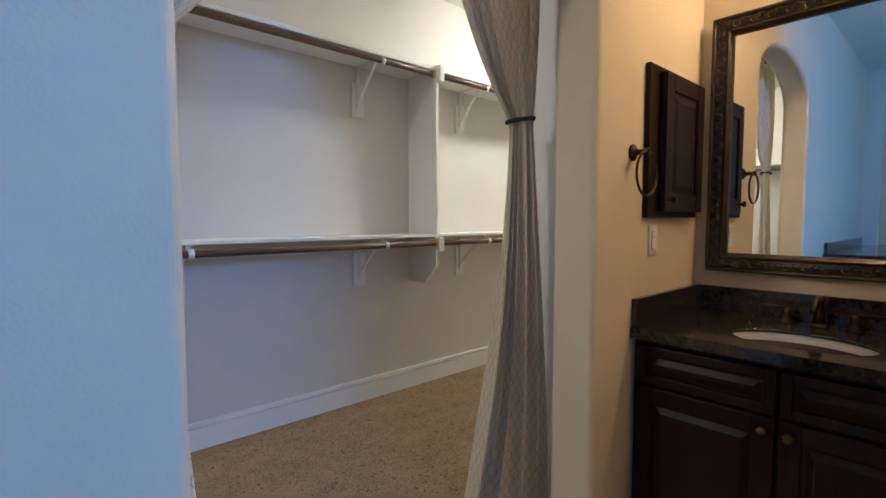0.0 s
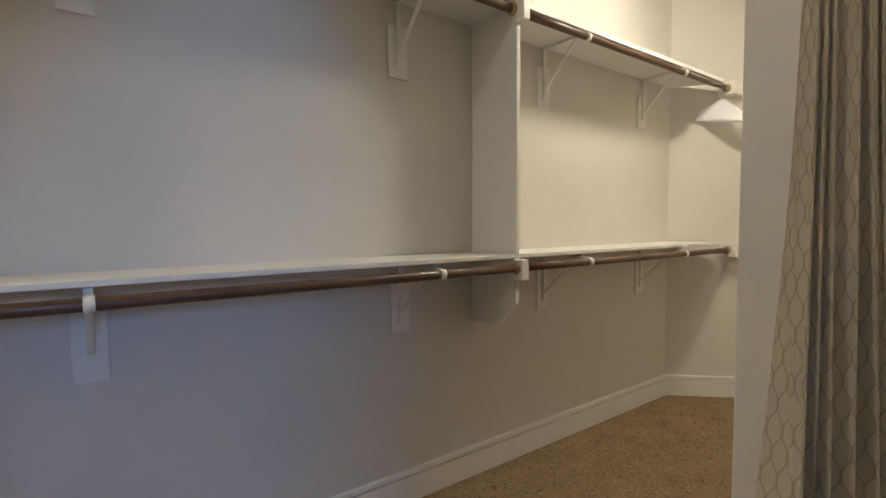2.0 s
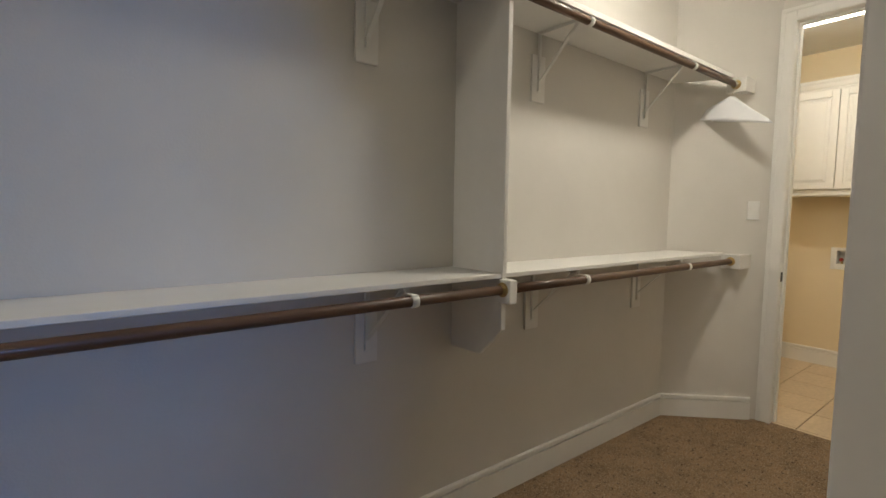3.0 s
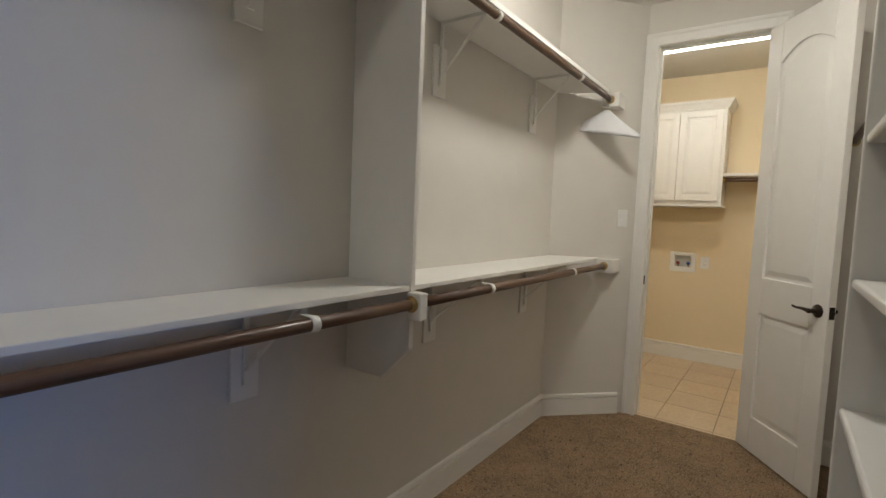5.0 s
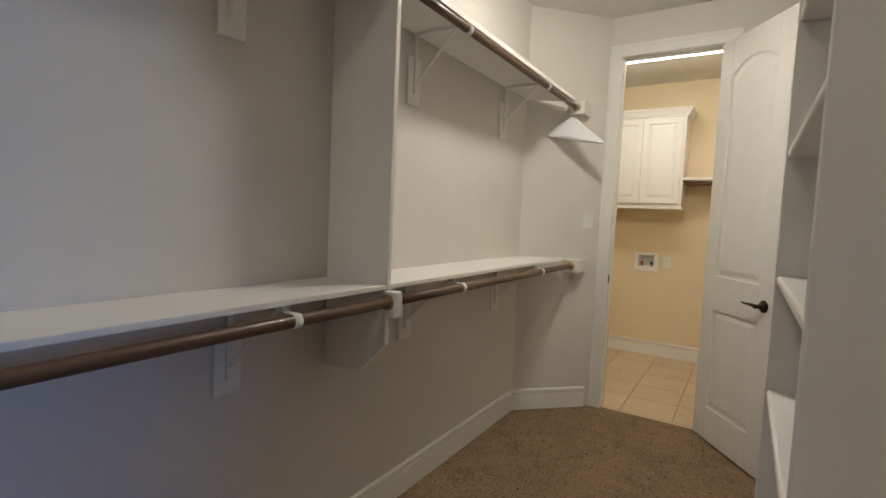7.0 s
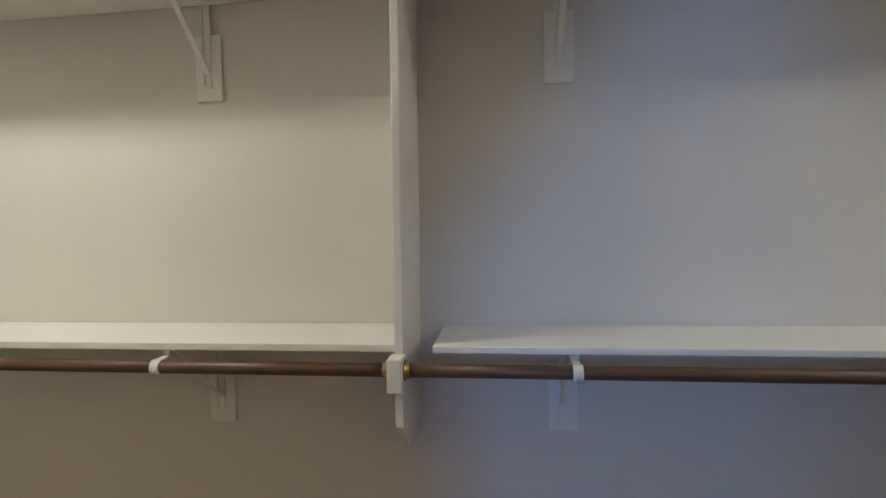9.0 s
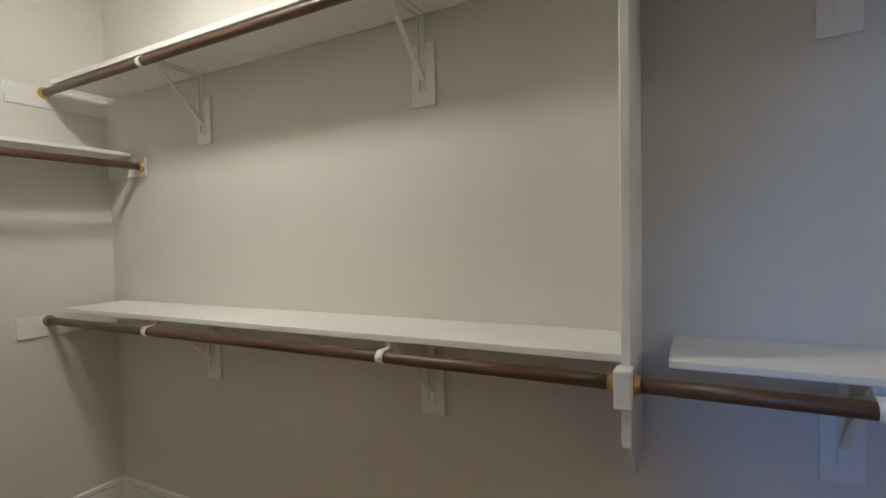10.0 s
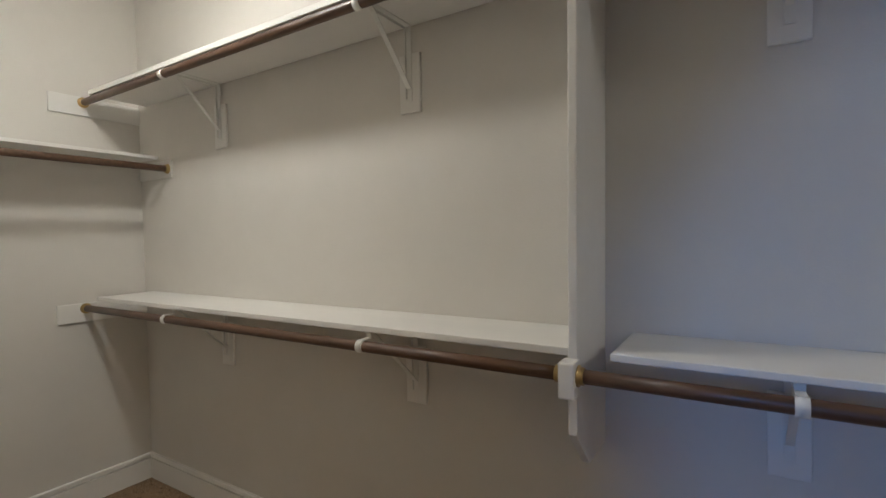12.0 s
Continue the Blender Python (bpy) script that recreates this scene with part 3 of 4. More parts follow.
wall_plate("light_switch", pose(c[0], c[1], 1.345, 0, 0, ang), "white rocker light switch on the diagonal closet wall")
wall_plate("light_switch", pose(1.915, BATH, 1.105), "white plate with two stacked switches on the beige bathroom wall", 2)

# ---- paper-caped wire hanger ----
HX, HY, HZ = 4.11, ROD_UP[0], ROD_UP[1] + 0.0185
hang = thing("clothes_hanger", (HX, HY, HZ), "wire clothes hanger with a white paper cape on the rod end", "hanger")
pts = [(HX, HY + 0.019 * math.sin(a), HZ - 0.0185 + 0.0205 * math.cos(a)) for a in (radians(-80 + 16 * k) for k in range(11))]
pts = pts[::-1] + [(HX, HY - 0.026, HZ - 0.035), (HX, HY - 0.012, HZ - 0.06), (HX, HY, HZ - 0.085)]
part("hook", bm_tube(pts, 0.0016, 8), WIRE, hang)
SH = [(-0.205, -0.258), (-0.135, -0.205), (-0.065, -0.145), (-0.018, -0.101), (0.008, -0.096), (0.06, -0.118), (0.13, -0.150), (0.215, -0.186)]
part("frame", bm_tube([(HX, HY + y, HZ + z) for y, z in SH] + [(HX, HY + SH[0][0], HZ + SH[0][1])], 0.0016, 8), WIRE, hang)
own = bmesh.new()
for sgn in (-1, 1):
    rows = []
    y0, z0, y1, z1 = *SH[0], *SH[-1]
    for k in range(8):
        f = k / 7
        rows.append([own.verts.new((HX + sgn * (0.003 + 0.026 * f + 0.005 * math.sin(23 * y + 2 * f) * f), HY + y * (1 + 0.06 * f),
                                    HZ + z + f * (z0 + (z1 - z0) * (y - y0) / (y1 - y0) - 0.022 - z))) for y, z in SH])
    for a, b in zip(rows, rows[1:]):
        for i in range(len(SH) - 1):
            own.faces.new((a[i], a[i + 1], b[i + 1], b[i])).smooth = True
bmesh.ops.recalc_face_normals(own, faces=own.faces)
cape = part("paper_cape", own, PAPER, hang, "creased white paper cape")
m = cape.modifiers.new("thickness", "SOLIDIFY")
m.thickness = 0.0008


# ---- curtains ----
def cloth_material():
    m = bpy.data.materials.new("ogee_curtain_cloth")
    m.use_nodes = True
    n, l = m.node_tree.nodes, m.node_tree.links
    b = n["Principled BSDF"]
    b.inputs["Roughness"].default_value = 0.7
    b.inputs["Sheen Weight"].default_value = 0.3
    uv = n.new("ShaderNodeUVMap")
    sep = n.new("ShaderNodeSeparateXYZ")
    l.new(uv.outputs[0], sep.inputs[0])

    def calc(op, a, c=None):
        k = n.new("ShaderNodeMath")
        k.operation = op
        for i, v in enumerate((a, c)):
            if v is None:
                continue
            if isinstance(v, (int, float)):
                k.inputs[i].default_value = v
            else:
                l.new(v, k.inputs[i])
        return k.outputs[0]
    w, h = 0.038, 0.060
    swing = calc("COSINE", calc("MULTIPLY", sep.outputs[1], 2 * math.pi / h))
    wave = calc("MULTIPLY", calc("SINE", calc("MULTIPLY", swing, 1.35)), w * 0.242)

    def line(u):
        f = calc("PINGPONG", u, w / 2)
        return f
    even = line(calc("ADD", calc("SUBTRACT", sep.outputs[0], wave), 10 * w))
    odd = line(calc("ADD", calc("ADD", sep.outputs[0], wave), 10.5 * w))
    d = calc("MINIMUM", even, odd)
    mr = n.new("ShaderNodeMapRange")
    mr.inputs[1].default_value, mr.inputs[2].default_value = 0.0012, 0.0030
    mr.inputs[3].default_value, mr.inputs[4].default_value = 1.0, 0.0
    l.new(d, mr.inputs[0])
    noise_tex = n.new("ShaderNodeTexNoise")
    noise_tex.inputs["Scale"].default_value, noise_tex.inputs["Detail"].default_value = 260, 3
    weave = n.new("ShaderNodeMix")
    weave.data_type = "RGBA"
    weave.inputs[6].default_value, weave.inputs[7].default_value = (0.83, 0.75, 0.59, 1), (0.88, 0.80, 0.64, 1)
    l.new(noise_tex.outputs[0], weave.inputs[0])
    mx = n.new("ShaderNodeMix")
    mx.data_type = "RGBA"
    l.new(mr.outputs[0], mx.inputs[0])
    l.new(weave.outputs[2], mx.inputs[6])
    mx.inputs[7].default_value = (0.64, 0.55, 0.39, 1)
    l.new(mx.outputs[2], b.inputs["Base Color"])
    bump = n.new("ShaderNodeBump")
    bump.inputs["Strength"].default_value, bump.inputs["Distance"].default_value = 0.5, 0.001
    l.new(mr.outputs[0], bump.inputs["Height"])
    l.new(bump.outputs[0], b.inputs["Normal"])
    thin = n.new("ShaderNodeBsdfTranslucent")
    l.new(mx.outputs[2], thin.inputs["Color"])
    blend = n.new("ShaderNodeMixShader")
    blend.inputs[0].default_value = 0.45
    l.new(b.outputs[0], blend.inputs[1])
    l.new(thin.outputs[0], blend.inputs[2])
    l.new(blend.outputs[0], n["Material Output"].inputs["Surface"])
    return m


CLOTH = cloth_material()


def smooth(a, b, t):
    t = max(0.0, min(1.0, t))
    return a + (b - a) * t * t * (3 - 2 * t)


def curtain(inner_top, inner_tie, inner_low, outer_top, outer_tie, outer_low, folds, phase, lean, skew, label):
    """A gathered panel of cloth, tied at 1.53 m; inner is the edge towards the opening's middle."""
    Y, TOP, TIE = 1.032, 2.30, 1.530
    th = thing("curtain", (outer_tie, Y, 0), label, "curtain", "tied curtains")
    own = bmesh.new()
    uv = own.loops.layers.uv.new("UVMap")
    nu, nz = 175, 90
    zs = [0.015 + (TOP - 0.015) * k / nz for k in range(nz + 1)]
    grid, us = [], []
    for z in zs:
        if z > TIE:
            t = (z - TIE) / (TOP - TIE)
            a, b = inner_tie + (inner_top - inner_tie) * t ** 0.82, outer_tie + (outer_top - outer_tie) * t ** 0.7
            depth = smooth(0.015, 0.030, t * 2)
        else:
            t = (TIE - z) / TIE
            a, b = inner_tie + (inner_low - inner_tie) * t ** 1.65, outer_tie + (outer_low - outer_tie) * t ** 0.9
            depth = smooth(0.015, 0.042, t * 1.4)
        row, ur, last, run = [], [], None, 0.0
        for k in range(nu + 1):
            s = k / nu
            warp = s + 0.07 * math.sin(2 * math.pi * s * 1.15 + phase) + 0.016 * math.sin(3 * z + 9 * s)
            wob = math.sin(2 * math.pi * folds * warp + phase) + 0.18 * math.sin(4 * math.pi * folds * warp + 2 * phase + 0.9)
            p = Vector((a + (b - a) * (s + 0.35 / folds / 2 * math.sin(4 * math.pi * folds * warp + phase) * 0.5), Y + (lean - skew * s) * smooth(0, 1, (TOP - z) / (TOP - TIE)) + depth * (1 - 4 * skew * s) * (0.9 * wob + 0.1 * math.sin(2 * math.pi * folds * 1.6 * s + 2 * phase + z)), z))
            if last is not None:
                run += (p - last).length
            last = p
            row.append(own.verts.new(p))
            ur.append(run)
        grid.append(row)
        us.append(ur)
    full = 1.1
    for j in range(nz):
        for k in range(nu):
            f = own.faces.new((grid[j][k], grid[j][k + 1], grid[j + 1][k + 1], grid[j + 1][k]))
            f.smooth = True
            for loop, (jj, kk) in zip(f.loops, ((j, k), (j, k + 1), (j + 1, k + 1), (j + 1, k))):
                loop[uv].uv = (full * us[jj][kk] / us[jj][-1], zs[jj])
    ob = part("cloth", own, CLOTH, th, "cream cloth woven with an ogee lattice")
    m = ob.modifiers.new("thickness", "SOLIDIFY")
    m.thickness = 0.0016
    # tie band: a flattened loop round the gathered cloth, ending on a hook by the wall
    lo, hi = min(inner_tie, outer_tie), max(inner_tie, outer_tie)
    mid, half = (lo + hi) / 2, (hi - lo) / 2 + 0.006
    loop = [(mid + half * math.cos(a), Y + lean - skew * (0.5 + 0.5 * math.cos(a) * (1 if outer_tie > inner_tie else -1)) + 0.030 * math.sin(a), TIE + 0.004 * math.cos(a) - 0.003 * math.sin(a)) for a in (2 * math.pi * k / 32 for k in range(33))]
    part("tie_band", bm_tube(loop, 0.0075, 10, caps=False), BLACK_IRON_CLOTH, th, "dark tie-back band")
    return th


BLACK_IRON_CLOTH = material("dark_band", (0.018, 0.017, 0.016), 0.75, tint=(0.035, 0.033, 0.03), scale=90)
curtain(0.92, 1.440, 1.165, 1.545, 1.488, 1.590, 5, -0.9, 0.04, 0.055, "cream ogee-patterned curtain gathered by a dark tie beside the opening")
curtain(0.84, 0.325, 0.44, 0.12, 0.205, 0.10, 5, 2.1, 0.0, 0.0, "cream ogee-patterned curtain tied back against the arch jamb")
rod = thing("curtain_rod", (0.8, 1.02, 2.32), "slim dark iron curtain rod above the arched opening", "curtain rod")
part("pole", bm_tube([(0.02, 1.02, 2.318), (1.56, 1.02, 2.318)], 0.009, 14), BLACK_IRON, rod)
for x in (0.05, 1.53):
    part("wall_bracket", bm_tube([(x, SOUTH + 0.0042, 2.318), (x, 1.010, 2.318)], 0.005, 10), BLACK_IRON, rod)

# ---- bathroom: vanity ----
van = thing("vanity_cabinet", (1.95, 0.2, 0), "dark espresso-stained vanity cabinet with raised-panel doors", "vanity")
VX, VY0, VY1 = 1.790, -0.98, 0.766
bm = bm_box(VX, VANITY_WALL - 0.001, VY0, VY1, 0.09, 0.757, 0.002)
part("body", bm, DARK_WOOD, van)
part("toe_kick", bm_box(VX + 0.06, VANITY_WALL - 0.001, VY0, VY1, 0.0, 0.0895), DARK_WOOD, van)


def cabinet_front(name, y0, y1, z0, z1, parent, mat, x, frame_w=0.055, way=-1, bold=0.008):
    """A framed raised-panel front on the plane x, facing along way: slab, stiles, rails and raised panel."""
    front = part(name, bm_box(min(x, x + way * 0.012), max(x, x + way * 0.012), y0, y1, z0, z1, 0.002), mat, parent)
    xf = x + way * 0.0122
    xo = xf + way * (bold + 0.006)
    for tag, a0, a1, b0, b1 in (("stile", y0, y0 + frame_w, z0, z1), ("stile", y1 - frame_w, y1, z0, z1),
                                ("rail", y0 + frame_w, y1 - frame_w, z0, z0 + frame_w), ("rail", y0 + frame_w, y1 - frame_w, z1 - frame_w, z1)):
        part(tag, bm_box(min(xf, xo), max(xf, xo), a0, a1, b0, b1, 0.0025), mat, front)
    own, rows = bmesh.new(), []
    for inset, d in ((0.003, 0.0003), (0.010, 0.0006), (0.030, bold + 0.002), (0.032, bold + 0.0022)):
        i = min(frame_w + inset, (z1 - z0) / 2 - 0.001 * (4 - inset * 100))
        rows.append([own.verts.new((xf + way * d, yy, zz)) for yy, zz in ((y0 + frame_w + inset, z0 + i), (y1 - frame_w - inset, z0 + i), (y1 - frame_w - inset, z1 - i), (y0 + frame_w + inset, z1 - i))])
    for a, b in zip(rows, rows[1:]):
        for k in range(4):
            own.faces.new((a[k], a[(k + 1) % 4], b[(k + 1) % 4], b[k]))
    own.faces.new(rows[-1])
    bmesh.ops.recalc_face_normals(own, faces=own.faces)
    part("raised_panel", own, mat, front)
    return front


for y0, y1 in ((0.325, 0.745), (-0.110, 0.313), (-0.53, -0.122), (-0.965, -0.542)):
    cabinet_front("drawer_front", y0, y1, 0.605, 0.738, van, DARK_WOOD, VX - 0.0003, 0.030)
    d = cabinet_front("door", y0, y1, 0.105, 0.592, van, DARK_WOOD, VX - 0.0003, 0.055)
    ky = y0 + 0.028 if y0 in (0.325, -0.53) else y1 - 0.028
    part("knob", bm_lathe([(0.006, 0), (0.006, 0.012), (0.014, 0.018), (0.015, 0.024), (0.010, 0.029), (0.003, 0.030)], (VX - 0.0268, ky, 0.555), (-1, 0, 0), 18), GILT, d, "small bronze knob")

# countertop with an oval cut for the basin
SX, SY, RX, RY = 1.978, 0.312, 0.136, 0.190
CT0, CT1 = 0.759, 0.796
own = bmesh.new()
N = 48
cx0, cx1, cy0, cy1 = 1.755, VANITY_WALL - 0.001, -0.99, BATH - 0.0005


def border(a):
    """The point of the counter's outline seen from the basin's middle at angle a."""
    c, s = math.cos(a), math.sin(a)
    t = min([((cx1 if c > 0 else cx0) - SX) / c if abs(c) > 1e-6 else 9, ((cy1 if s > 0 else cy0) - SY) / s if abs(s) > 1e-6 else 9])
    return SX + t * c, SY + t * s


corners = [math.atan2(y - SY, x - SX) for x in (cx0, cx1) for y in (cy0, cy1)]
angles = sorted([2 * math.pi * k / N - math.pi for k in range(N)] + corners)
top_i, top_o, low_i, low_o, mid_i = [], [], [], [], []
for a in angles:
    ex, ey = SX + RX * math.cos(a), SY + RY * math.sin(a)
    bx, by = border(a)
    top_i.append(own.verts.new((ex, ey, CT1 - 0.004)))
    mid_i.append(own.verts.new((SX + (RX + 0.004) * math.cos(a), SY + (RY + 0.004) * math.sin(a), CT1)))
    top_o.append(own.verts.new((bx, by, CT1)))
    low_i.append(own.verts.new((ex, ey, CT1 - 0.010)))
    low_o.append(own.verts.new((bx, by, CT0)))
for i in range(len(angles)):
    j = (i + 1) % len(angles)
    own.faces.new((mid_i[i], top_o[i], top_o[j], mid_i[j]))
    own.faces.new((top_i[i], mid_i[i], mid_i[j], top_i[j])).smooth = True
    own.faces.new((low_i[i], top_i[i], top_i[j], low_i[j])).smooth = True
    own.faces.new((top_o[i], low_o[i], low_o[j], top_o[j]))
    own.faces.new((low_o[i], low_i[i], low_i[j], low_o[j]))
bmesh.ops.recalc_face_normals(own, faces=own.faces)
counter = thing("countertop", (1.93, 0.0, CT0), "polished dark brown granite countertop with backsplash on the vanity", "countertop")
part("slab", own, GRANITE, counter)
part("backsplash", bm_box(VANITY_WALL - 0.021, VANITY_WALL - 0.0005, -0.99, BATH - 0.0005, CT1 + 0.0005, 0.900, 0.002), GRANITE, counter)
part("side_splash", bm_box(1.762, VANITY_WALL - 0.0215, BATH - 0.021, BATH - 0.0005, CT1 + 0.0005, 0.900, 0.002), GRANITE, counter)
own = bmesh.new()
rings = []
for k in range(10):
    f = k / 9
    r = math.cos(f * math.pi / 2) ** 0.55 if k < 9 else 0.09
    rings.append([own.verts.new((SX + (RX + 0.004) * r * math.cos(a), SY + (RY + 0.004) * r * math.sin(a), CT1 - 0.0105 - 0.14 * math.sin(f * math.pi / 2))) for a in (2 * math.pi * q / 48 for q in range(48))])
for a, b in zip(rings, rings[1:]):
    for k in range(48):
        own.faces.new((a[k], a[(k + 1) % 48], b[(k + 1) % 48], b[k])).smooth = True
own.faces.new(rings[-1])
bmesh.ops.recalc_face_normals(own, faces=own.faces)
bmesh.ops.reverse_faces(own, faces=own.faces)
sink = thing("sink", (SX, SY, CT1), "white porcelain oval undermount sink in the granite counter", "sink")
basin = part("basin", own, PORCELAIN, sink)
m = basin.modifiers.new("thickness", "SOLIDIFY")
m.thickness, m.offset = 0.01, -1
part("drain", bm_lathe([(0.021, 0), (0.021, 0.002), (0.016, 0.003)], (SX, SY, CT1 - 0.150), (0, 0, 1), 20), BLACK_IRON, sink, "bronze drain")

tap = thing("faucet", (2.257, 0.312, CT1), "oil-rubbed bronze widespread faucet behind the sink", "faucet")
part("spout", bm_tube([(2.262, 0.312, CT1), (2.262, 0.312, CT1 + 0.05), (2.257, 0.312, CT1 + 0.085), (2.237, 0.312, CT1 + 0.105), (2.197, 0.312, CT1 + 0.105), (2.162, 0.312, CT1 + 0.085), (2.152, 0.312, CT1 + 0.065)], [0.021, 0.016, 0.0135, 0.0125, 0.0115, 0.0105, 0.010], 16), BLACK_IRON, tap)
part("spout_base", bm_lathe([(0.028, 0), (0.028, 0.006), (0.022, 0.014)], (2.262, 0.312, CT1 + 0.0003), (0, 0, 1)), BLACK_IRON, tap)
for y, sg in ((0.412, 1), (0.212, -1)):
    v = part("valve", bm_lathe([(0.027, 0), (0.027, 0.006), (0.019, 0.014), (0.015, 0.03), (0.017, 0.045), (0.013, 0.055), (0.004, 0.06)], (2.262, y, CT1 + 0.0003), (0, 0, 1)), BLACK_IRON, tap)
    part("lever", bm_tube([(2.262, y, CT1 + 0.052), (2.249, y + sg * 0.03, CT1 + 0.060), (2.237, y + sg * 0.065, CT1 + 0.062), (2.232, y + sg * 0.08, CT1 + 0.064)], [0.008, 0.0065, 0.005, 0.0055], 12), BLACK_IRON, v)

# framed mirror with carved border
MY0, MY1, MZ0, MZ1 = -0.124, 0.720, 0.968, 2.006
mir = thing("wall_mirror", (VANITY_WALL, 0.37, MZ0), "large wall mirror in a carved dark bronze frame with gilt rubbing", "mirror")
part("glass", bm_box(VANITY_WALL - 0.012, VANITY_WALL - 0.009, MY0 + 0.06, MY1 - 0.06, MZ0 + 0.06, MZ1 - 0.06), MIRROR, mir, "clear mirror glass")
part("backing", bm_box(VANITY_WALL - 0.0085, VANITY_WALL - 0.0005, MY0 + 0.01, MY1 - 0.01, MZ0 + 0.01, MZ1 - 0.01), DARK_WOOD, mir)


def frame_side(a, b, inward):
    """One mitred side of the frame from a to b (y, z), its profile running along inward."""
    prof = [(0.0, 0.0), (0.0, 0.026), (0.006, 0.032), (0.012, 0.030), (0.018, 0.022), (0.034, 0.024), (0.050, 0.020), (0.056, 0.026), (0.062, 0.027), (0.070, 0.018), (0.076, 0.010), (0.076, 0.0)]
    own = bmesh.new()
    along = Vector((0, b[0] - a[0], b[1] - a[1])).normalized()
    inn = Vector((0, inward[0], inward[1]))
    rows = []
    for p, sg in ((a, 1), (b, -1)):
        rows.append([own.verts.new(Vector((VANITY_WALL - 0.0125 - d, p[0], p[1])) + inn * u + along * u * sg) for u, d in prof])
    for i in range(len(prof)):
        j = (i + 1) % len(prof)
        own.faces.new((rows[0][i], rows[0][j], rows[1][j], rows[1][i]))
    own.faces.new(rows[0]), own.faces.new(rows[1])
    bmesh.ops.recalc_face_normals(own, faces=own.faces)
    side = part("frame_side", own, FRAME, mir)
    length = (Vector((0, *b)) - Vector((0, *a))).length
    n = max(2, round((length - 0.06) / 0.029))
    carving = bmesh.new()
    for k in range(n + 1):
        s = 0.03 + (length - 0.06) * k / n
        base = Vector((VANITY_WALL - 0.0125 - 0.0235, *a)) + along * s + inn * 0.034
        flip = 1 if k % 2 else -1
        size = random.uniform(0.7, 1.1)
        arc = [base + along * (0.011 * size * math.cos(t)) + inn * flip * (0.010 * size * math.sin(t) + 0.005) + Vector((-0.002, 0, 0)) for t in (radians(-40 + 25 * size * q) for q in range(10))]
        bm_tube(arc, [0.0015, 0.003, 0.0042, 0.0046, 0.0046, 0.0042, 0.0036, 0.003, 0.0024, 0.0018], 6, bm=carving)
        bm_tube([base + along * 0.008 - inn * flip * 0.012, base + along * 0.018 - inn * flip * 0.008 + Vector((-0.003, 0, 0)), base + along * 0.028 - inn * flip * 0.012], [0.001, 0.0042, 0.001], 6, bm=carving)
    part("carving", carving, GILT, side, "gilt-rubbed scroll carving")


frame_side((MY1, MZ0), (MY1, MZ1), (-1, 0))
frame_side((MY0, MZ0), (MY0, MZ1), (1, 0))
frame_side((MY0, MZ0), (MY1, MZ0), (0, 1))
frame_side((MY0, MZ1), (MY1, MZ1), (0, -1))

# recessed wall cabinet with a dark door, facing the bathroom
cab = thing("medicine_cabinet", (1.92, BATH, 1.2), "dark cherry-stained wall cabinet with a raised-panel door", "cabinet")
part("face_frame", bm_box(1.826, 2.280, BATH - 0.020, BATH - 0.0005, 1.190, 1.742, 0.003), DARK_WOOD, cab)
d = part("door", bm_box(1.906, 2.266, BATH - 0.038, BATH - 0.0203, 1.212, 1.722, 0.004), DARK_WOOD, cab)
for tag, a0, a1, b0, b1 in (("stile", 1.906, 1.970, 1.212, 1.722), ("stile", 2.202, 2.266, 1.212, 1.722), ("rail", 1.970, 2.202, 1.212, 1.278), ("rail", 1.970, 2.202, 1.658, 1.722)):
    part(tag, bm_box(a0, a1, BATH - 0.047, BATH - 0.0382, b0, b1, 0.003), DARK_WOOD, d)
own = bmesh.new()
rows = []
for i, y in ((0.004, 0.0384), (0.010, 0.0384), (0.034, 0.0460), (0.036, 0.0462)):
    rows.append([own.verts.new((x, BATH - y, z)) for x, z in ((1.970 + i, 1.278 + i), (2.202 - i, 1.278 + i), (2.202 - i, 1.658 - i), (1.970 + i, 1.658 - i))])
for a, b in zip(rows, rows[1:]):
    for k in range(4):
        own.faces.new((a[k], a[(k + 1) % 4], b[(k + 1) % 4], b[k]))
own.faces.new(rows[-1])
bmesh.ops.recalc_face_normals(own, faces=own.faces)
part("panel", own, DARK_WOOD, d)
part("knob", bm_lathe([(0.006, 0), (0.006, 0.012), (0.014, 0.018), (0.015, 0.024), (0.010, 0.029), (0.003, 0.030)], (1.938, BATH - 0.0473, 1.255), (0, -1, 0), 18), BLACK_IRON, d, "dark bronze knob")

ring = thing("towel_ring", (1.742, BATH, 1.416), "oil-rubbed bronze towel ring on the beige wall", "towel ring")
part("mount", bm_lathe([(0.029, 0), (0.029, 0.005), (0.023, 0.010), (0.012, 0.016), (0.009, 0.03), (0.011, 0.048), (0.013, 0.055), (0.008, 0.062)], (1.742, BATH - 0.0005, 1.416), (0, -1, 0)), BLACK_IRON, ring)
part("ring", bm_tube([(1.742 + 0.076 * math.sin(a), BATH - 0.054, 1.340 + 0.076 * math.cos(a)) for a in (2 * math.pi * k / 40 for k in range(41))], 0.0045, 10, caps=False), BLACK_IRON, ring)

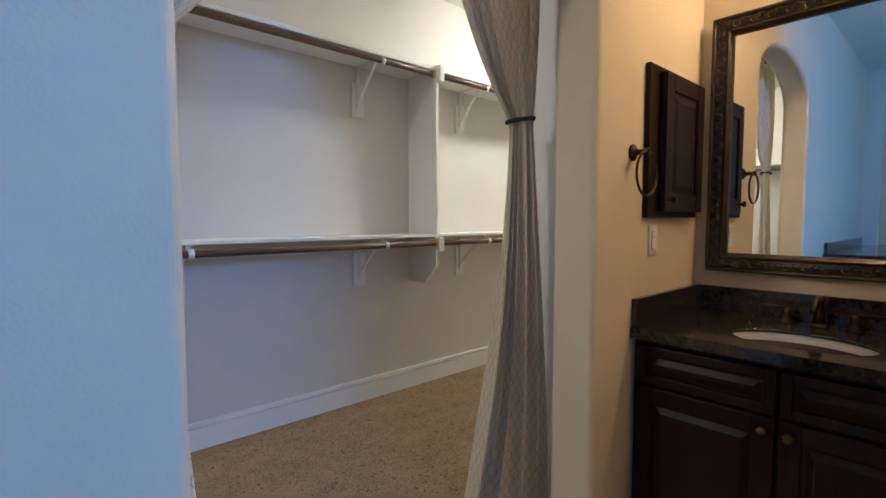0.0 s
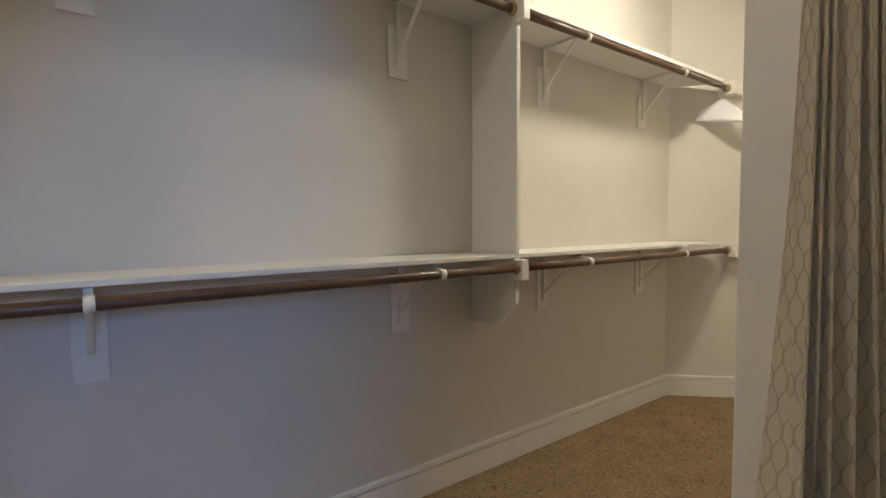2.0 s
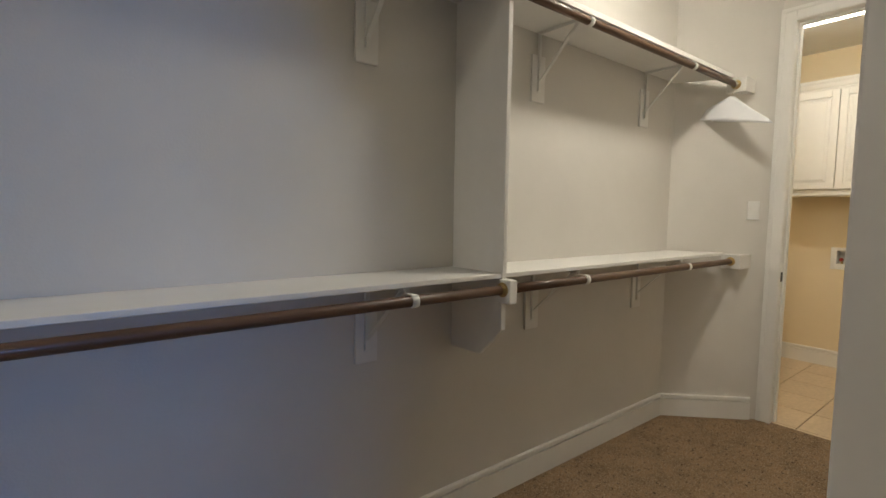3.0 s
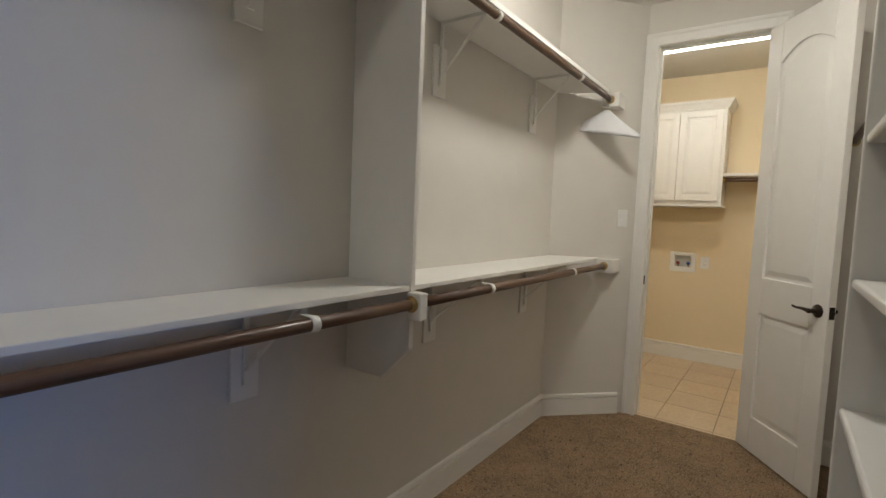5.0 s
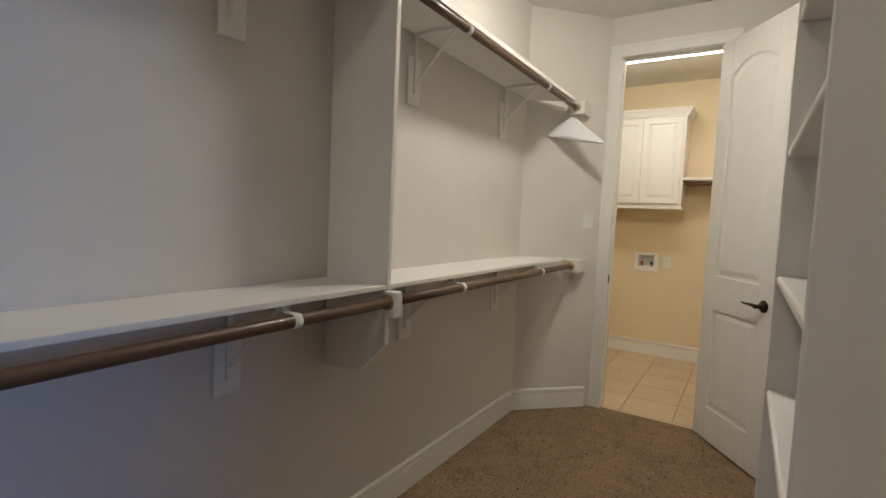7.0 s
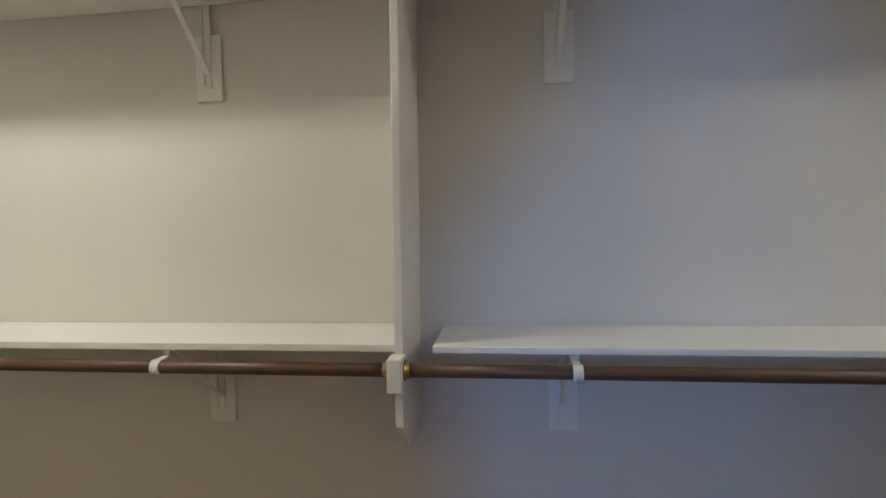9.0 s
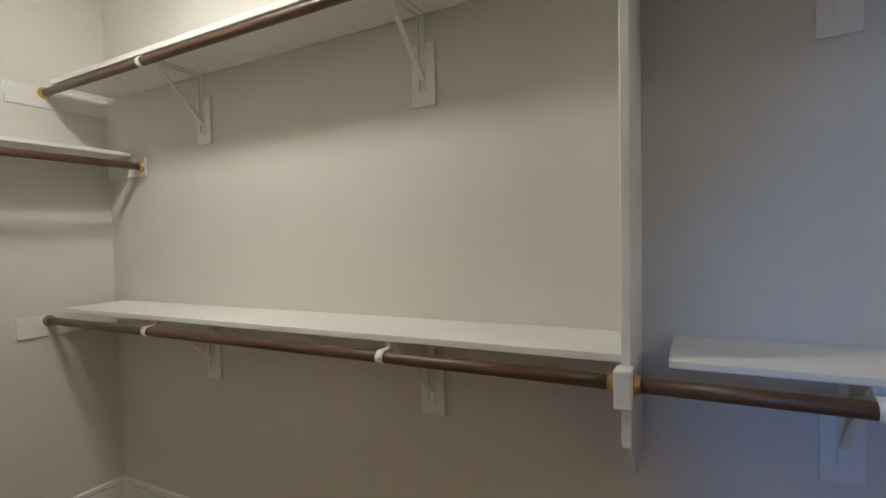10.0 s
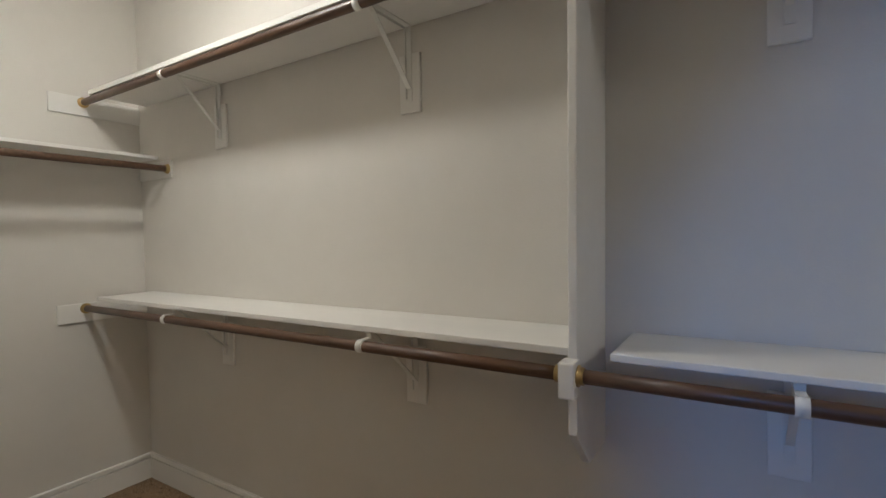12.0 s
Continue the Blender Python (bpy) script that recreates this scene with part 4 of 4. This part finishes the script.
# vanity lamp above the mirror
lamp = thing("vanity_light", (VANITY_WALL, 0.25, 2.3), "bronze three-shade vanity light above the mirror", "wall lamp")
part("back_plate", bm_box(VANITY_WALL - 0.025, VANITY_WALL - 0.0005, -0.49, 0.25, 2.36, 2.44, 0.006), BLACK_IRON, lamp)
for y in (-0.42, -0.12, 0.18):
    part("arm", bm_tube([(VANITY_WALL - 0.025, y, 2.40), (VANITY_WALL - 0.09, y, 2.415), (VANITY_WALL - 0.12, y, 2.385)], 0.007, 10), BLACK_IRON, lamp)
    part("shade", bm_lathe([(0.020, 0), (0.030, -0.02), (0.042, -0.055), (0.046, -0.08), (0.030, -0.084)], (VANITY_WALL - 0.12, y, 2.384), (0, 0, 1)), SHADE, lamp, "lit frosted glass shade")

# second vanity across the bathroom, met only in the mirror
van2 = thing("vanity_cabinet", (-1.5, 0.5, 0), "dark stained vanity cabinet along the far bathroom wall", "vanity")
part("body", bm_box(-2.579, -0.44, 0.22, 0.765, 0.09, 0.86, 0.003), DARK_WOOD, van2)
part("toe_kick", bm_box(-2.579, -0.44, 0.28, 0.765, 0.0, 0.0895), DARK_WOOD, van2)
top2 = thing("countertop", (-1.5, 0.5, 0.861), "polished dark granite countertop with a low splash on the far vanity", "countertop")
part("slab", bm_box(-2.579, -0.38, 0.19, 0.769, 0.861, 0.898, 0.004), GRANITE, top2)
part("backsplash", bm_box(-2.579, -0.42, 0.747, 0.7695, 0.8985, 0.985, 0.003), GRANITE, top2)

# ---- laundry room ----
LX0, LX1, LY0, LY1 = EAST + 0.115, 6.20, 0.95, 3.35
bm = holed_wall(LX1, LX1 + 0.1, LY0 - 0.1, LY1 + 0.1, 0, CEIL, 2.058, 2.210, 0.905, 1.030)
structure("wall_laundry_east", bm, LAUNDRY_WALL, "warm yellow painted laundry wall")
structure("wall_laundry_north", bm_box(LX0 - 0.3, LX1, LY1, LY1 + 0.1, 0, CEIL), LAUNDRY_WALL, "warm yellow painted laundry side wall")
structure("wall_laundry_south", bm_box(LX0, LX1, LY0 - 0.1, LY0, 0, CEIL), LAUNDRY_WALL, "warm yellow painted laundry side wall")
bm = wall_with_hole(LY0 - 0.25, LY1, LX0 + 0.0005, LX0 + 0.0045, CEIL, DOOR_R - 0.06, DOOR_L + 0.06, DOOR_H + 0.06, "x")
structure("wall_laundry_west", bm, LAUNDRY_WALL, "warm yellow painted wall round the laundry side of the doorway")
structure("ceiling_laundry", bm_box(EAST + 0.06, LX1 + 0.1, LY0 - 0.1, LY1 + 0.1, CEIL, CEIL + 0.1), CEILING, "white textured laundry ceiling", "ceiling")
floor_l = structure("floor_laundry", bm_box(EAST + 0.02, LX1, LY0, LY1, -0.1, -0.008), GROUT, "beige ceramic tile floor with dark grout", "floor")
baseboard("baseboard_laundry", (LX1, LY0), (LX1, LY1), (-1, 0))
baseboard("baseboard_laundry_south", (LX0, LY0), (LX1 - 0.016, LY0), (0, 1))
STEP = 0.345
ys = [1.962 + STEP * k for k in range(-3, 5)]
xs = [4.805 + STEP * k for k in range(-2, 5)]
for x in xs:
    for y in ys:
        x0, x1, y0, y1 = max(x, EAST + 0.021), min(x + STEP, LX1), max(y, LY0), min(y + STEP, LY1)
        if x1 - x0 < 0.02 or y1 - y0 < 0.02:
            continue
        bm = bm_box(x0 + 0.0024, x1 - 0.0024, y0 + 0.0024, y1 - 0.0024, -0.0079, 0.0 + 0.0006 * random.random(), 0.002, 1)
        part("tile", bm, TILE, floor_l)

cab = thing("wall_cabinet", (6.0, 2.3, 1.5), "white raised-panel wall cabinet with crown moulding in the laundry room", "cabinet")
CX, CY0, CY1, CZ0, CZ1 = 5.90, 1.820, 2.66, 1.508, 2.36
part("body", bm_box(CX, LX1 - 0.0005, CY0, CY1, CZ0 + 0.004, CZ1, 0.002), TRIM, cab)
part("bottom_moulding", bm_box(CX - 0.012, LX1 - 0.0005, CY0 - 0.012, CY1, CZ0 - 0.018, CZ0 + 0.0035, 0.004), TRIM, cab)
own = bmesh.new()
prof = [(0.0, 0.0), (0.010, 0.0), (0.012, 0.012), (0.022, 0.022), (0.034, 0.050), (0.046, 0.062), (0.050, 0.078), (0.0, 0.078)]
rows = []
for p in ((LX1 - 0.0005, CY0, 0, -1), (CX, CY0, -1, -1), (CX, CY1, -1, 0)):
    rows.append([own.verts.new((p[0] + p[2] * d, p[1] + p[3] * d, CZ1 - 0.005 + h)) for d, h in prof])
for a, b in zip(rows, rows[1:]):
    for i in range(len(prof)):
        j = (i + 1) % len(prof)
        own.faces.new((a[i], a[j], b[j], b[i]))
own.faces.new(rows[0]), own.faces.new(rows[-1])
bmesh.ops.recalc_face_normals(own, faces=own.faces)
part("crown", own, TRIM, cab)
for y0, y1 in ((1.846, 2.189), (2.195, 2.54)):
    cabinet_front("door", y0, y1, CZ0 + 0.035, CZ1 - 0.02, cab, TRIM, CX - 0.0003, 0.05, -1, 0.006)

sh = mesh_object("laundry_shelf", bm_box(5.91, LX1 - 0.0005, LY0 + 0.001, CY0 - 0.001, 1.765, 1.790, 0.003), SHELF)
tagged(sh, "white painted shelf beside the laundry cabinet", "shelf")
closet_rod((5.95, LY0 + 0.0005, 1.735), (5.95, CY0 - 0.0005, 1.735), "brown stained round rod under the laundry shelf")

box = thing("washer_box", (LX1, 2.17, 0.95), "white recessed washer hookup box with red and blue valves", "washer box")
for a0, a1, b0, b1 in ((2.020, 2.058, 0.862, 1.052), (2.210, 2.248, 0.862, 1.052), (2.058, 2.210, 1.022, 1.052), (2.058, 2.210, 0.862, 0.912)):
    part("flange", bm_box(LX1 - 0.012, LX1 - 0.0005, a0, a1, b0, b1, 0.002), PLASTIC, box)
part("back", bm_box(LX1 + 0.080, LX1 + 0.084, 2.0585, 2.2095, 0.9055, 1.0295), PLASTIC, box)
for a0, a1, b0, b1 in ((2.0585, 2.0615, 0.9055, 1.0295), (2.2065, 2.2095, 0.9055, 1.0295), (2.0615, 2.2065, 0.9055, 0.9085), (2.0615, 2.2065, 1.0265, 1.0295)):
    part("box_side", bm_box(LX1 - 0.0004, LX1 + 0.0797, a0, a1, b0, b1), PLASTIC, box)
for y, mt in ((2.180, RED_VALVE), (2.088, BLUE_VALVE)):
    v = part("valve", bm_tube([(LX1 + 0.045, y, 0.9087), (LX1 + 0.045, y, 0.955)], 0.009, 12), BRASS, box, "brass supply valve")
    part("valve_handle", bm_lathe([(0.008, 0), (0.016, 0.004), (0.016, 0.012), (0.006, 0.016)], (LX1 + 0.036, y, 0.945), (-1, 0, 0), 14), mt, v)
wall_plate("power_outlet", pose(LX1, 1.942, 0.965, 0, 0, -90), "white duplex power outlet on the yellow wall", outlet=True, category="outlet")

fix = thing("fluorescent_light", (5.02, 2.0, CEIL), "long glowing fluorescent ceiling fixture in the laundry room", "ceiling light")
part("housing", bm_box(4.97, 5.17, 1.30, 2.60, CEIL - 0.02, CEIL - 0.0005, 0.003), TRIM, fix)
part("diffuser", bm_prism([(4.975, CEIL - 0.0203), (5.165, CEIL - 0.0203), (5.160, CEIL - 0.080), (5.148, CEIL - 0.092), (4.992, CEIL - 0.092), (4.980, CEIL - 0.080)], 1.305, 2.595, "y"), TUBE, fix)

# ---- carpet pile ----
def pile_material():
    m = bpy.data.materials.new("carpet_pile")
    m.use_nodes = True
    n, l = m.node_tree.nodes, m.node_tree.links
    b = n["Principled BSDF"]
    b.inputs["Roughness"].default_value = 0.95
    b.inputs["Specular IOR Level"].default_value = 0.1
    geo = n.new("ShaderNodeNewGeometry")
    r = n.new("ShaderNodeValToRGB")
    stops = ((0.0, (0.13, 0.078, 0.042)), (0.022, (0.272, 0.178, 0.101)), (0.55, (0.289, 0.191, 0.109)), (1.0, (0.306, 0.204, 0.118)))
    r.color_ramp.elements[0].position, r.color_ramp.elements[1].position = 0.0, 1.0
    for k, (pos, c) in enumerate(stops):
        e = r.color_ramp.elements[0] if k == 0 else r.color_ramp.elements[-1] if k == 3 else r.color_ramp.elements.new(pos)
        e.color = (*c, 1)
    l.new(geo.outputs["Random Per Island"], r.inputs[0])
    co = n.new("ShaderNodeTexCoord")
    big = n.new("ShaderNodeTexNoise")
    big.inputs["Scale"].default_value, big.inputs["Detail"].default_value = 4.0, 6
    l.new(co.outputs["Object"], big.inputs[0])
    mr = n.new("ShaderNodeMapRange")
    mr.inputs[1].default_value, mr.inputs[2].default_value, mr.inputs[3].default_value, mr.inputs[4].default_value = 0.3, 0.7, 0.74, 1.10
    l.new(big.outputs[0], mr.inputs[0])
    mid = n.new("ShaderNodeTexNoise")
    mid.inputs["Scale"].default_value, mid.inputs["Detail"].default_value, mid.inputs["Roughness"].default_value = 13.0, 5, 0.65
    l.new(co.outputs["Object"], mid.inputs[0])
    mm = n.new("ShaderNodeMapRange")
    mm.inputs[1].default_value, mm.inputs[2].default_value, mm.inputs[3].default_value, mm.inputs[4].default_value = 0.36, 0.62, 0.80, 1.08
    l.new(mid.outputs[0], mm.inputs[0])
    both = n.new("ShaderNodeMath")
    both.operation = "MULTIPLY"
    l.new(mr.outputs[0], both.inputs[0])
    l.new(mm.outputs[0], both.inputs[1])
    fleck = n.new("ShaderNodeTexNoise")
    fleck.inputs["Scale"].default_value, fleck.inputs["Detail"].default_value = 46.0, 1.5
    l.new(co.outputs["Object"], fleck.inputs[0])
    pit = n.new("ShaderNodeMapRange")
    pit.inputs[1].default_value, pit.inputs[2].default_value, pit.inputs[3].default_value, pit.inputs[4].default_value = 0.61, 0.67, 1.0, 0.36
    l.new(fleck.outputs[0], pit.inputs[0])
    dark = n.new("ShaderNodeMath")
    dark.operation = "MULTIPLY"
    l.new(both.outputs[0], dark.inputs[0])
    l.new(pit.outputs[0], dark.inputs[1])
    mx = n.new("ShaderNodeMix")
    mx.data_type, mx.blend_type = "RGBA", "MULTIPLY"
    mx.inputs[0].default_value = 1.0
    l.new(r.outputs[0], mx.inputs[6])
    l.new(dark.outputs[0], mx.inputs[7])
    l.new(mx.outputs[2], b.inputs["Base Color"])
    return m


rng = np.random.default_rng(4)
GAP = 0.0078
gx, gy = np.meshgrid(np.arange(WEST + 0.02, EAST + 0.012, GAP), np.arange(SOUTH - 0.06, NORTH - 0.02, GAP))
px, py = gx.ravel() + rng.uniform(-0.0035, 0.0035, gx.size), gy.ravel() + rng.uniform(-0.0035, 0.0035, gx.size)
inside = (px - DIAG_A[0]) * (DIAG_B[1] - DIAG_A[1]) - (py - DIAG_A[1]) * (DIAG_B[0] - DIAG_A[0])
keep = (inside > 0.02 * DL) | (px < DIAG_A[0] - 0.02)
keep &= (py > SOUTH + 0.03) | ((px > OPEN_L) & (px < OPEN_R)) | (px > 2.52)
px, py = px[keep], py[keep]
count = px.size
clump = 0.5 * np.sin(px * 61 + 3 * np.sin(py * 47)) * np.sin(py * 67 + 2 * np.sin(px * 39))
tall = 0.0021 + 0.0012 * clump + rng.uniform(-0.0006, 0.0006, count)
lean = rng.uniform(-0.005, 0.005, (count, 2))
turn = rng.uniform(0, 2 * np.pi, count)
verts = np.zeros((count, 4, 3))
for k in range(3):
    a = turn + k * 2 * np.pi / 3
    verts[:, k, 0], verts[:, k, 1], verts[:, k, 2] = px + 0.0085 * np.cos(a), py + 0.0085 * np.sin(a), -0.001
verts[:, 3, 0], verts[:, 3, 1], verts[:, 3, 2] = px + lean[:, 0], py + lean[:, 1], tall
faces = (np.arange(count)[:, None, None] * 4 + np.array([[0, 1, 3], [1, 2, 3], [2, 0, 3]])[None]).reshape(-1, 3)
me = bpy.data.meshes.new("carpet_pile")
me.from_pydata(verts.reshape(-1, 3).tolist(), [], faces.tolist())
me.materials.append(pile_material())
tagged(new("carpet_pile", me), "tan and brown flecked cut carpet pile on the closet floor", "carpet", kind="stuff")
